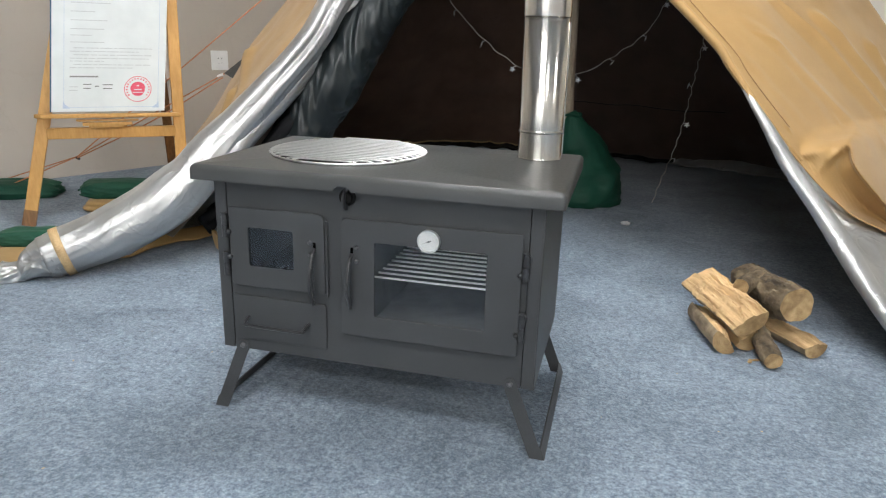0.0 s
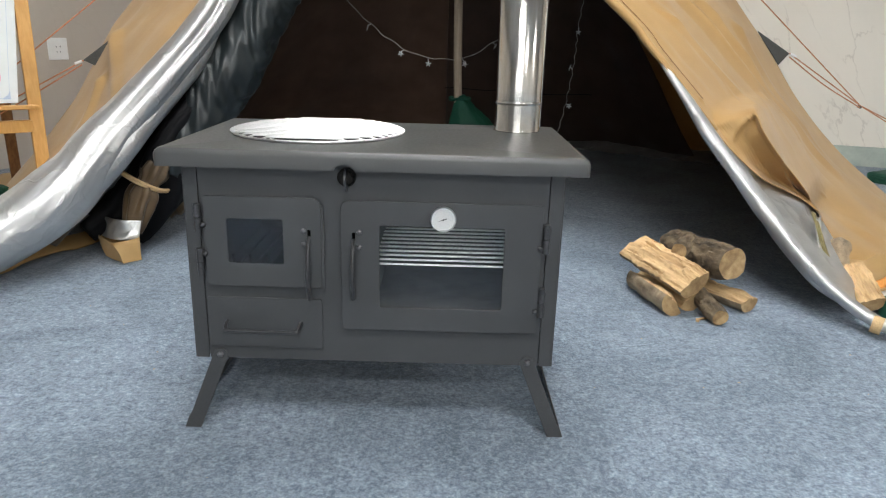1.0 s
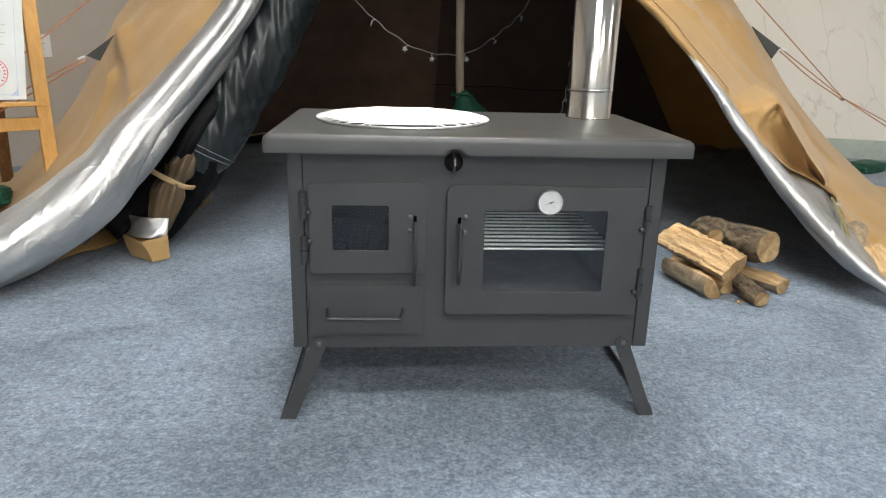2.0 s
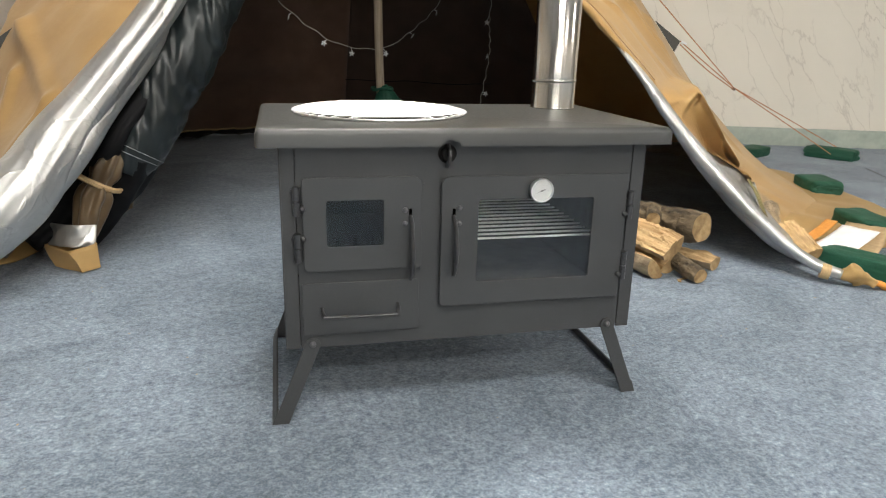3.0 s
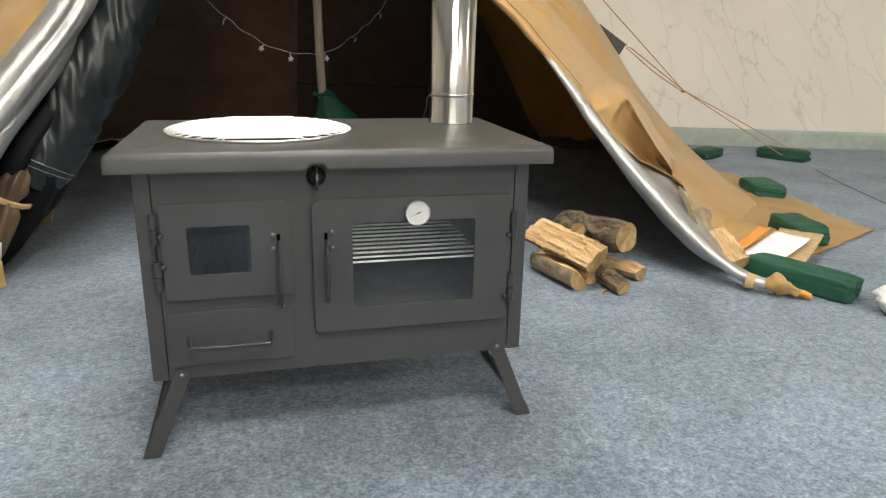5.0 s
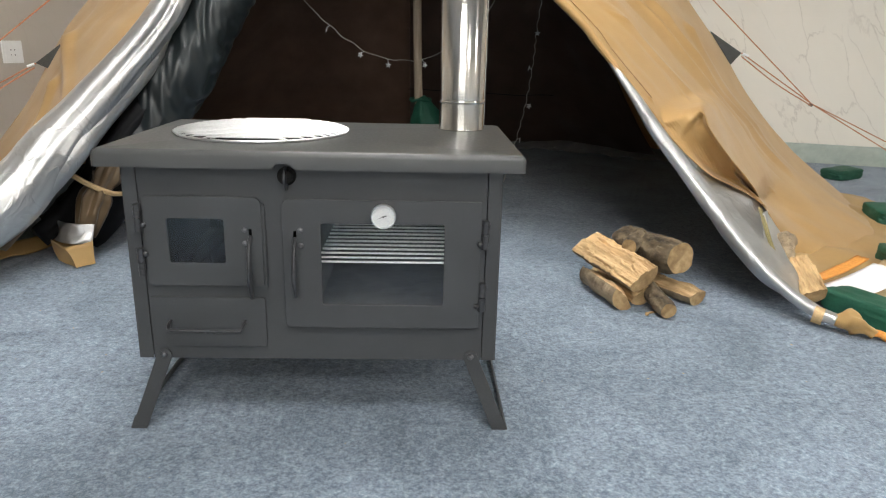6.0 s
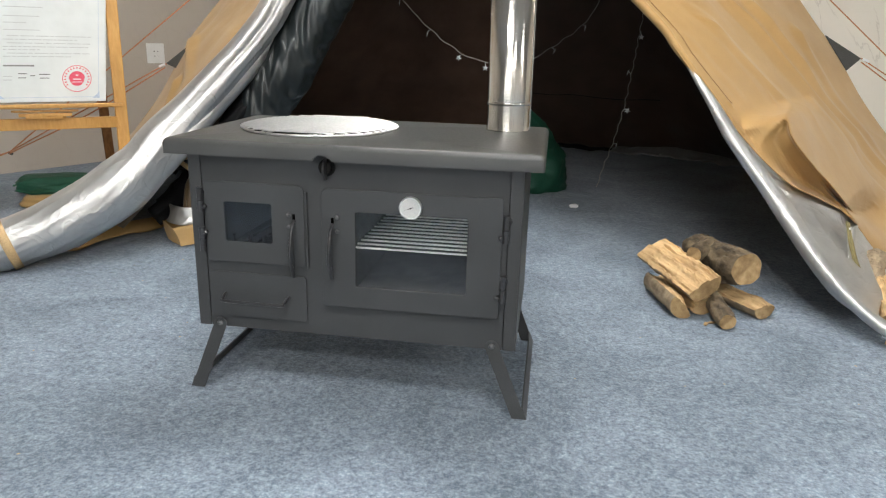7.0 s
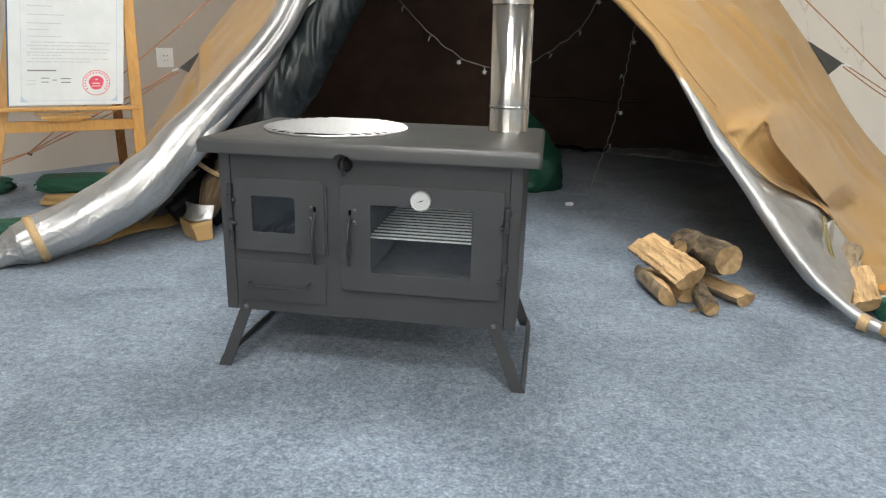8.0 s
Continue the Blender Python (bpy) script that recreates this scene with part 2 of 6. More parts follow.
def grainy(name, dark, light, scale, rough=0.6, metal=0.0, big=0.0, bump_s=0.0, bump_d=0.002, stretch=(1, 1, 1), rough_var=0.0, detail=5.0, spec=0.5, lo=0.35, hi=0.65):
    """A surface with grain between two colours, large-scale mottling and fine relief."""
    m, nt, b = material(name)
    vec = coords(nt, stretch)
    f = noise_tex(nt, vec, scale, detail)
    col = ramp(nt, f, [(lo, dark), (hi, light)])
    if big:
        g = noise_tex(nt, coords(nt), big, 3.0)
        shade = ramp(nt, g, [(0.3, (0.82, 0.82, 0.82)), (0.7, (1.1, 1.1, 1.1))])
        col = mixc(nt, 1.0, col, shade, "MULTIPLY")
    nt.links.new(col, b.inputs["Base Color"])
    b.inputs["Roughness"].default_value, b.inputs["Metallic"].default_value = rough, metal
    b.inputs["Specular IOR Level"].default_value = spec
    if rough_var:
        h = noise_tex(nt, coords(nt), scale * 0.2, 4.0)
        rr_ = nd(nt, "ShaderNodeMapRange")
        rr_.inputs["To Min"].default_value, rr_.inputs["To Max"].default_value = rough - rough_var, rough + rough_var
        nt.links.new(h, rr_.inputs["Value"])
        nt.links.new(rr_.outputs[0], b.inputs["Roughness"])
    if bump_s:
        bump(nt, b, f, bump_s, bump_d)
    return m


paint = grainy("stove_paint", (0.0446, 0.0465, 0.0484), (0.0577, 0.0595, 0.0614), 900, 0.46, 0.0, 5, 0.12, 0.0004, rough_var=0.08, spec=0.42)
paint_top = grainy("stove_top_paint", (0.050, 0.051, 0.051), (0.064, 0.065, 0.064), 800, 0.40, 0.0, 4, 0.12, 0.0004, rough_var=0.09, spec=0.5)
slot_depth_black = grainy("slot_depth_black", (0.0006, 0.0006, 0.0006), (0.0012, 0.0012, 0.0012), 60, 0.95, spec=0.0)
black_in = grainy("matte_black", (0.004, 0.004, 0.004), (0.012, 0.011, 0.010), 60, 0.85, 0.0, 6, 0.3, 0.001, spec=0.2)
inner_steel = grainy("oven_steel", (0.085, 0.085, 0.08), (0.13, 0.13, 0.12), 40, 0.5, 0.3, 6, 0.1, 0.001)
bolt_steel = grainy("bolt_steel", (0.10, 0.10, 0.105), (0.18, 0.18, 0.185), 300, 0.38, 0.6)
handle_steel = grainy("handle_steel", (0.035, 0.035, 0.037), (0.065, 0.065, 0.068), 300, 0.30, 0.35)
chrome = grainy("chrome_wire", (0.80, 0.79, 0.78), (0.88, 0.87, 0.86), 200, 0.36, 1.0)
steel_pipe = grainy("polished_stainless", (0.66, 0.63, 0.58), (0.76, 0.73, 0.68), 14, 0.18, 1.0, 0, 0.11, 0.002, stretch=(9, 9, 0.25), rough_var=0.03)
for node in (steel_pipe.node_tree.nodes["Principled BSDF"],):
    node.inputs["Anisotropic"].default_value, node.inputs["Anisotropic Rotation"].default_value = 0.95, 0.25
    tang = steel_pipe.node_tree.nodes.new("ShaderNodeTangent")
    tang.direction_type, tang.axis = "RADIAL", "Z"
    steel_pipe.node_tree.links.new(tang.outputs[0], node.inputs["Tangent"])
rack_wire = grainy("nickel_wire", (0.94, 0.92, 0.84), (0.97, 0.95, 0.88), 200, 0.30, 0.8)
white_enamel = grainy("gauge_face_white", (0.50, 0.50, 0.49), (0.62, 0.62, 0.60), 700, 0.4)
ink = grainy("black_ink", (0.02, 0.02, 0.02), (0.05, 0.05, 0.05), 100, 0.6)
grey_ink = grainy("grey_ink", (0.44, 0.45, 0.46), (0.54, 0.55, 0.56), 400, 0.7)
red_ink = grainy("red_ink", (0.62, 0.05, 0.10), (0.78, 0.12, 0.18), 500, 0.6)
blue_ink = grainy("pale_blue_ink", (0.38, 0.47, 0.60), (0.50, 0.58, 0.70), 200, 0.6)
board_edge = grainy("board_edge_blue", (0.03, 0.09, 0.16), (0.06, 0.14, 0.22), 40, 0.5)
paper = grainy("white_print", (0.64, 0.67, 0.67), (0.70, 0.73, 0.73), 12, 0.32, spec=0.4)
plain_paper = grainy("white_sheet", (0.80, 0.80, 0.80), (0.88, 0.88, 0.88), 30, 0.6)
plastic_white = grainy("white_plastic", (0.86, 0.86, 0.85), (0.90, 0.90, 0.89), 50, 0.35)
wood_easel = grainy("pine_easel", (0.52, 0.275, 0.075), (0.60, 0.335, 0.105), 40, 0.45, 0.0, 3, 0.08, 0.001, stretch=(3, 3, 0.5), rough_var=0.08)
wood_dark = grainy("stained_pine", (0.16, 0.075, 0.03), (0.26, 0.13, 0.05), 16, 0.5, 0.0, 3, 0.15, 0.001, stretch=(6, 6, 0.6))
wood_pole = grainy("pale_pole_wood", (0.34, 0.26, 0.18), (0.46, 0.37, 0.27), 20, 0.55, 0.0, 2, 0.1, 0.001, stretch=(5, 5, 0.4))
bark = grainy("log_bark", (0.042, 0.030, 0.019), (0.27, 0.200, 0.122), 30, 0.9, 0.0, 12, 1.0, 0.010, detail=9, lo=0.34, hi=0.70, stretch=(0.45, 1, 1))
pale_bark = grainy("pale_bark", (0.17, 0.125, 0.080), (0.47, 0.36, 0.235), 30, 0.9, 0.0, 12, 1.0, 0.008, detail=9, lo=0.34, hi=0.68, stretch=(0.4, 1, 1))
split_wood = grainy("split_wood", (0.35, 0.205, 0.088), (0.68, 0.465, 0.240), 60, 0.75, 0.0, 12, 1.0, 0.007, detail=7, lo=0.30, hi=0.56, stretch=(0.10, 1, 1))
orange_cloth = grainy("orange_cloth", (0.62, 0.24, 0.04), (0.78, 0.34, 0.07), 200, 0.7, bump_s=0.2)
rope_mat = grainy("orange_rope", (0.42, 0.16, 0.07), (0.62, 0.28, 0.14), 400, 0.8, bump_s=0.4, bump_d=0.001)
webbing = grainy("tan_webbing", (0.46, 0.31, 0.15), (0.60, 0.42, 0.22), 300, 0.75, bump_s=0.4, bump_d=0.001)
dark_patch = grainy("grey_patch", (0.035, 0.035, 0.033), (0.065, 0.065, 0.06), 250, 0.7, bump_s=0.2)
olive_tape = grainy("olive_webbing", (0.16, 0.13, 0.05), (0.24, 0.20, 0.09), 300, 0.75, bump_s=0.4, bump_d=0.001)
kraft = grainy("kraft_paper", (0.42, 0.29, 0.16), (0.52, 0.37, 0.21), 60, 0.75, bump_s=0.2)
green_cloth = grainy("green_nylon", (0.008, 0.062, 0.036), (0.014, 0.098, 0.058), 500, 0.62, 0.0, 7, 0.35, 0.002, spec=0.4)
bin_plastic = grainy("thin_white_plastic", (0.70, 0.71, 0.72), (0.82, 0.83, 0.84), 20, 0.25, spec=0.5)
wire_mat = grainy("clear_wire", (0.5, 0.47, 0.42), (0.68, 0.64, 0.58), 100, 0.4)
star_mat = grainy("clear_star", (0.62, 0.62, 0.62), (0.8, 0.8, 0.8), 100, 0.3)


def cut_face(name):
    """Sawn wood with growth rings round the object's own axis and a few radial cracks."""
    m, nt, b = material(name)
    vec = coords(nt)
    w = nd(nt, "ShaderNodeTexNoise", Scale=60.0, Detail=5.0)
    nt.links.new(vec, w.inputs["Vector"])
    base = ramp(nt, w.outputs["Fac"], [(0.3, (0.30, 0.19, 0.09)), (0.7, (0.50, 0.35, 0.18))])
    big = ramp(nt, noise_tex(nt, vec, 14, 3), [(0.35, (0.62, 0.58, 0.52)), (0.65, (1.05, 1.05, 1.05))])
    spot = nt.nodes.new("ShaderNodeTexCoord")
    ring = nd(nt, "ShaderNodeTexWave", Scale=80.0, Distortion=4.0, Detail=3.0)
    ring.wave_type, ring.rings_direction = "RINGS", "X"
    nt.links.new(spot.outputs["Object"], ring.inputs["Vector"])
    base = mixc(nt, 0.22, base, ramp(nt, ring.outputs["Fac"], [(0.1, (0.23, 0.145, 0.065)), (0.6, (0.46, 0.32, 0.16))]))
    nt.links.new(mixc(nt, 1.0, base, big, "MULTIPLY"), b.inputs["Base Color"])
    b.inputs["Roughness"].default_value = 0.8
    bump(nt, b, w.outputs["Fac"], 0.4, 0.002)
    return m


cut_wood = cut_face("sawn_end")


def canvas(name, dark, light, glow, rough=0.62, crease=0.5, spec=0.45, sheen=0.15):
    """Woven tent cloth that lets a little light through."""
    m, nt, b = material(name)
    vec = coords(nt)
    f = noise_tex(nt, vec, 7.0, 4.0)
    weave = noise_tex(nt, vec, 700.0, 2.0)
    col = mixc(nt, 0.12, ramp(nt, f, [(0.3, dark), (0.7, light)]), weave, "OVERLAY")
    nt.links.new(col, b.inputs["Base Color"])
    b.inputs["Roughness"].default_value = rough
    b.inputs["Specular IOR Level"].default_value = spec
    b.inputs["Sheen Weight"].default_value = sheen
    crumple = noise_tex(nt, vec, 8.0, 4.0, 0.5, 0.25)
    first = bump(nt, b, crumple, crease, 0.012)
    wander = nd(nt, "ShaderNodeVectorMath")
    wander.operation = "MULTIPLY_ADD"
    sway = nt.nodes.new("ShaderNodeTexNoise")
    sway.inputs["Scale"].default_value = 3.0
    nt.links.new(vec, sway.inputs["Vector"])
    nt.links.new(sway.outputs["Color"], wander.inputs[0])
    wander.inputs[1].default_value = (0.14, 0.14, 0.14)
    nt.links.new(vec, wander.inputs[2])
    facet = nt.nodes.new("ShaderNodeTexVoronoi")
    facet.inputs["Scale"].default_value = 6.5
    nt.links.new(wander.outputs[0], facet.inputs["Vector"])
    second = nd(nt, "ShaderNodeBump", Strength=0.16, Distance=0.02)
    nt.links.new(facet.outputs["Distance"], second.inputs["Height"])
    nt.links.new(first.outputs["Normal"], second.inputs["Normal"])
    nt.links.new(second.outputs["Normal"], b.inputs["Normal"])
    if glow:
        tr = nt.nodes.new("ShaderNodeBsdfTranslucent")
        nt.links.new(col, tr.inputs["Color"])
        mx = nt.nodes.new("ShaderNodeMixShader")
        mx.inputs[0].default_value = glow
        nt.links.new(b.outputs[0], mx.inputs[1])
        nt.links.new(tr.outputs[0], mx.inputs[2])
        nt.links.new(mx.outputs[0], nt.nodes["Material Output"].inputs["Surface"])
    return m


tan_canvas = canvas("tan_canvas", (0.455, 0.285, 0.108), (0.525, 0.335, 0.132), 0.25, crease=0.25)
lined_canvas = canvas("lined_tan_canvas", (0.375, 0.224, 0.081), (0.43, 0.263, 0.098), 0.0, 0.54, crease=0.25, spec=0.36)
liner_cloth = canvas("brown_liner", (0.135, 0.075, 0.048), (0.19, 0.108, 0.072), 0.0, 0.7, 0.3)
# pale matte grey imitates light caught by the silver part of the flap
lit_flap_cloth = canvas("lit_grey_flap", (0.16, 0.16, 0.15), (0.26, 0.26, 0.25), 0.0, 0.4, 0.5)
# liner_cloth recoloured darker, for the half of the wall that gets less light
shaded_liner_cloth = canvas("shaded_brown_liner", (0.060, 0.034, 0.023), (0.090, 0.052, 0.036), 0.0, 0.7, 0.3)
drape_cloth = canvas("slate_drape", (0.007, 0.010, 0.011), (0.016, 0.022, 0.024), 0.0, 0.36, 0.2, 0.48, 0.02)
# tan canvas, darkened in these two to stand in for the roll's shade
shaded_canvas = canvas("shaded_tan_canvas", (0.105, 0.064, 0.028), (0.150, 0.094, 0.043), 0.0, 0.5, 0.3)
shaded_sash = canvas("shaded_sash_canvas", (0.075, 0.046, 0.021), (0.115, 0.072, 0.034), 0.0, 0.42, 0.3)
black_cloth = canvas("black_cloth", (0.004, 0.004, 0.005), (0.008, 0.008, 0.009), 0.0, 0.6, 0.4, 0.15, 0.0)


def foil(name):
    """Silver-coated cloth: metal sheen with sharp small crumples."""
    m, nt, b = material(name)
    vec = coords(nt)
    f = noise_tex(nt, vec, 5.0, 3.0)
    nt.links.new(ramp(nt, f, [(0.3, (0.47, 0.465, 0.455)), (0.7, (0.66, 0.655, 0.64))]), b.inputs["Base Color"])
    b.inputs["Metallic"].default_value, b.inputs["Roughness"].default_value = 0.88, 0.44
    v = nd(nt, "ShaderNodeTexVoronoi", Scale=13.0)
    v.feature = "SMOOTH_F1"
    warp = nd(nt, "ShaderNodeTexNoise", Scale=6.0, Detail=3.0)
    nt.links.new(vec, warp.inputs["Vector"])
    nt.links.new(mixc(nt, 0.35, vec, warp.outputs["Color"], "ADD"), v.inputs["Vector"])
    first = bump(nt, b, v.outputs["Distance"], 0.11, 0.012)
    fine = nd(nt, "ShaderNodeTexNoise", Scale=11.0, Detail=2.5, Distortion=0.9)
    nt.links.new(vec, fine.inputs["Vector"])
    ridge = ramp(nt, fine.outputs["Fac"], [(0.44, (0, 0, 0)), (0.5, (1, 1, 1)), (0.56, (0, 0, 0))])
    second = nd(nt, "ShaderNodeBump", Strength=0.30, Distance=0.003)
    nt.links.new(ridge, second.inputs["Height"])
    nt.links.new(first.outputs["Normal"], second.inputs["Normal"])
    nt.links.new(second.outputs["Normal"], b.inputs["Normal"])
    return m


silver = foil("silver_lining")


def pane(name, tint):
    """Thin clear glass: see-through with a mirror share that grows at grazing angles."""
    m, nt, b = material(name)
    nt.nodes.remove(b)
    tr = nd(nt, "ShaderNodeBsdfTransparent", Color=(*tint, 1))
    gl = nd(nt, "ShaderNodeBsdfGlossy", Roughness=0.03)
    gl.inputs["Color"].default_value = (0.9, 0.92, 0.95, 1)
    fr = nd(nt, "ShaderNodeFresnel", IOR=1.52)
    mx = nt.nodes.new("ShaderNodeMixShader")
    nt.links.new(fr.outputs[0], mx.inputs[0])
    nt.links.new(tr.outputs[0], mx.inputs[1])
    nt.links.new(gl.outputs[0], mx.inputs[2])
    nt.links.new(mx.outputs[0], nt.nodes["Material Output"].inputs["Surface"])
    return m


oven_glass = pane("oven_glass", (0.94, 0.95, 0.96))


def lamp_panel(name, strength):
    m, nt, b = material(name)
    b.inputs["Base Color"].default_value = (0.9, 0.9, 0.9, 1)
    b.inputs["Emission Color"].default_value = (0.97, 0.97, 0.94, 1)
    b.inputs["Emission Strength"].default_value = strength
    return m


def carpet_mat():
    m, nt, b = material("blue_grey_carpet")
    vec = coords(nt)
    fine = noise_tex(nt, vec, 150.0, 4.0, 0.75)
    mid = noise_tex(nt, vec, 55.0, 4.0, 0.65)
    big = noise_tex(nt, vec, 3.4, 6.0, 0.7, 0.8)
    huge = noise_tex(nt, vec, 1.1, 3.0)
    col = ramp(nt, fine, [(0.32, (0.108, 0.143, 0.190)), (0.5, (0.200, 0.245, 0.303)), (0.68, (0.345, 0.405, 0.470))])
    col = mixc(nt, 1.0, col, ramp(nt, mid, [(0.36, (0.72, 0.73, 0.75)), (0.64, (1.24, 1.24, 1.23))]), "MULTIPLY")
    col = mixc(nt, 1.0, col, ramp(nt, big, [(0.36, (0.72, 0.74, 0.755)), (0.64, (1.17, 1.16, 1.16))]), "MULTIPLY")
    col = mixc(nt, 1.0, col, ramp(nt, huge, [(0.35, (0.92, 0.92, 0.92)), (0.65, (1.07, 1.07, 1.07))]), "MULTIPLY")
    nt.links.new(col, b.inputs["Base Color"])
    b.inputs["Roughness"].default_value = 0.95
    b.inputs["Specular IOR Level"].default_value = 0.2
    b.inputs["Sheen Weight"].default_value = 0.25
    b.inputs["Sheen Roughness"].default_value = 0.4
    bump(nt, b, fine, 0.8, 0.004)
    return m


def wall_mat(name, base, vein, strength):
    """Wallpaper with thin marble-like veins."""
    m, nt, b = material(name)
    spot = nt.nodes.new("ShaderNodeTexCoord")
    lean = nt.nodes.new("ShaderNodeMapping")
    lean.inputs["Rotation"].default_value = (0, radians(30), 0)
    nt.links.new(spot.outputs["Object"], lean.inputs["Vector"])
    drawn = nt.nodes.new("ShaderNodeMapping")
    drawn.inputs["Scale"].default_value = (2.0, 2.0, 0.55)
    nt.links.new(lean.outputs["Vector"], drawn.inputs["Vector"])
    vec = drawn.outputs["Vector"]
    warp = nd(nt, "ShaderNodeTexNoise", Scale=3.6, Detail=6.0, Roughness=0.62)
    nt.links.new(vec, warp.inputs["Vector"])
    v = nd(nt, "ShaderNodeTexVoronoi", Scale=3.2)
    v.feature = "DISTANCE_TO_EDGE"
    nt.links.new(mixc(nt, 0.32, vec, warp.outputs["Color"], "ADD"), v.inputs["Vector"])
    line = ramp(nt, v.outputs["Distance"], [(0.0, (1, 1, 1)), (0.009, (0.55, 0.55, 0.55)), (0.026, (0, 0, 0))])
    gate = ramp(nt, noise_tex(nt, vec, 3.4, 3.0), [(0.40, (0, 0, 0)), (0.58, (1, 1, 1))])
    fac = mixc(nt, 1.0, line, gate, "MULTIPLY")
    cloud = ramp(nt, noise_tex(nt, vec, 1.6, 4.0), [(0.3, tuple(c * 0.93 for c in base)), (0.7, base)])
    s = mixc(nt, 1.0, fac, (strength, strength, strength), "MULTIPLY")
    nt.links.new(mixc(nt, s, cloud, vein), b.inputs["Base Color"])
    b.inputs["Roughness"].default_value = 0.5
    bump(nt, b, noise_tex(nt, vec, 120.0, 3.0), 0.06, 0.002)
    return m


carpet = carpet_mat()
wall_paper = wall_mat("veined_wallpaper", (0.83, 0.775, 0.685), (0.46, 0.40, 0.34), 0.48)
wall_plain = wall_mat("plain_wallpaper", (0.54, 0.485, 0.425), (0.46, 0.40, 0.34), 0.35)
office_wall = wall_mat("grey_beige_wall", (0.46, 0.43, 0.40), (0.40, 0.37, 0.34), 0.3)
skirting = grainy("grey_green_skirting", (0.36, 0.41, 0.36), (0.44, 0.49, 0.43), 20, 0.45, 0.0, 3)
ceiling_white = grainy("ceiling_white", (0.52, 0.52, 0.51), (0.60, 0.60, 0.59), 60, 0.8, 0.0, 2, 0.1)
panel_light = lamp_panel("ceiling_panel_glow", LAMP)

# ---- the room ----
CORNER = Vector((-0.98, 4.11, 0))
ALONG = Vector((0.951, -0.309, 0)).normalized()      # along the far wall
SIDE = Vector((-0.454, -0.891, 0)).normalized()      # along the near-left wall
HIGH = 2.8
P0, P1, P2, P3 = CORNER, CORNER + ALONG * 8, CORNER + ALONG * 8 + SIDE * 10.5, CORNER + SIDE * 10.5


def slab(name, pts, z0, z1, mat, label, category):
    bm = bmesh.new()
    a = [bm.verts.new((p.x, p.y, z0)) for p in pts]
    b = [bm.verts.new((p.x, p.y, z1)) for p in pts]
    bm.faces.new(a)
    bm.faces.new(b)
    for i in range(len(pts)):
        j = (i + 1) % len(pts)
        bm.faces.new((a[i], a[j], b[j], b[i]))
    return solo(name, bm, mat, label, category, kind="structure", smooth=0)


def wall(name, a, b, mat, label, thick=0.12, z0=0.0, z1=HIGH):
    mid = (P0 + P1 + P2 + P3) / 4
    d = (b - a).normalized()
    out = Vector((d.y, -d.x, 0))
    if (mid - a).dot(out) > 0:
        out = -out
    ex = d * thick
    return slab(name, [a - ex, b + ex, b + ex + out * thick, a - ex + out * thick], z0, z1, mat, label, "wall")


slab("floor", [P0 + (P0 - P2) * 0.05, P1 + (P1 - P3) * 0.05, P2 + (P2 - P0) * 0.05, P3 + (P3 - P1) * 0.05], -0.1, 0.0, carpet,
     "blue-grey speckled needle-felt office carpet", "carpet floor")
slab("ceiling", [P0 + (P0 - P2) * 0.05, P1 + (P1 - P3) * 0.05, P2 + (P2 - P0) * 0.05, P3 + (P3 - P1) * 0.05], HIGH, HIGH + 0.1, ceiling_white,
     "plain white ceiling with light panels", "ceiling")
wall("wall_north", P0, P1, wall_paper, "beige wallpaper wall with fine marble veins")
wall("wall_west", P0, P3, wall_plain, "plain warm beige wall behind the easel")
wall("wall_east", P1, P2, office_wall, "plain grey-beige wall")
bm = bmesh.new()
out = Vector((ALONG.y, -ALONG.x, 0)) if Vector((ALONG.y, -ALONG.x, 0)).dot(SIDE) > 0 else Vector((-ALONG.y, ALONG.x, 0))
W0, W1, WZ0, WZ1 = 3.4, 8.0, 0.85, 2.15       # window opening: along the wall, sill and head


def on_south(a, d, z):
    return P3 + ALONG * a + out * d + Vector((0, 0, z))


def south_box(bm, a0, a1, d0, d1, z0, z1):
    vs = [bm.verts.new(on_south(a, d, z)) for a in (a0, a1) for d in (d0, d1) for z in (z0, z1)]
    for f in ((0, 1, 3, 2), (4, 6, 7, 5), (0, 4, 5, 1), (2, 3, 7, 6), (0, 2, 6, 4), (1, 5, 7, 3)):
        bm.faces.new([vs[i] for i in f])


south_box(bm, -0.12, W0, 0, 0.12, 0, HIGH)
south_box(bm, W1, 8.12, 0, 0.12, 0, HIGH)
south_box(bm, W0, W1, 0, 0.12, 0, WZ0)
south_box(bm, W0, W1, 0, 0.12, WZ1, HIGH)
bmesh.ops.remove_doubles(bm, verts=bm.verts, dist=1e-5)
solo("wall_south", bm, office_wall, "plain grey-beige wall with an opening for the added window", "wall", kind="structure", smooth=0)
# window out of view, added to brighten the stove front and oven wires
window = thing("fill_window", on_south(5.7, 0.06, WZ0), "unseen white-framed window added to brighten the stove", "window", kind="structure")
for a0, a1, z0, z1 in ((W0, W1, WZ0, WZ0 + 0.05), (W0, W1, WZ1 - 0.05, WZ1), (W0, W0 + 0.05, WZ0 + 0.05, WZ1 - 0.05), (W1 - 0.05, W1, WZ0 + 0.05, WZ1 - 0.05), (4.90, 4.95, WZ0 + 0.05, WZ1 - 0.05), (6.45, 6.50, WZ0 + 0.05, WZ1 - 0.05)):
    bm = bmesh.new()
    south_box(bm, a0, a1, 0.03, 0.09, z0, z1)
    part("window_frame", bm, plastic_white, window, smooth=0)
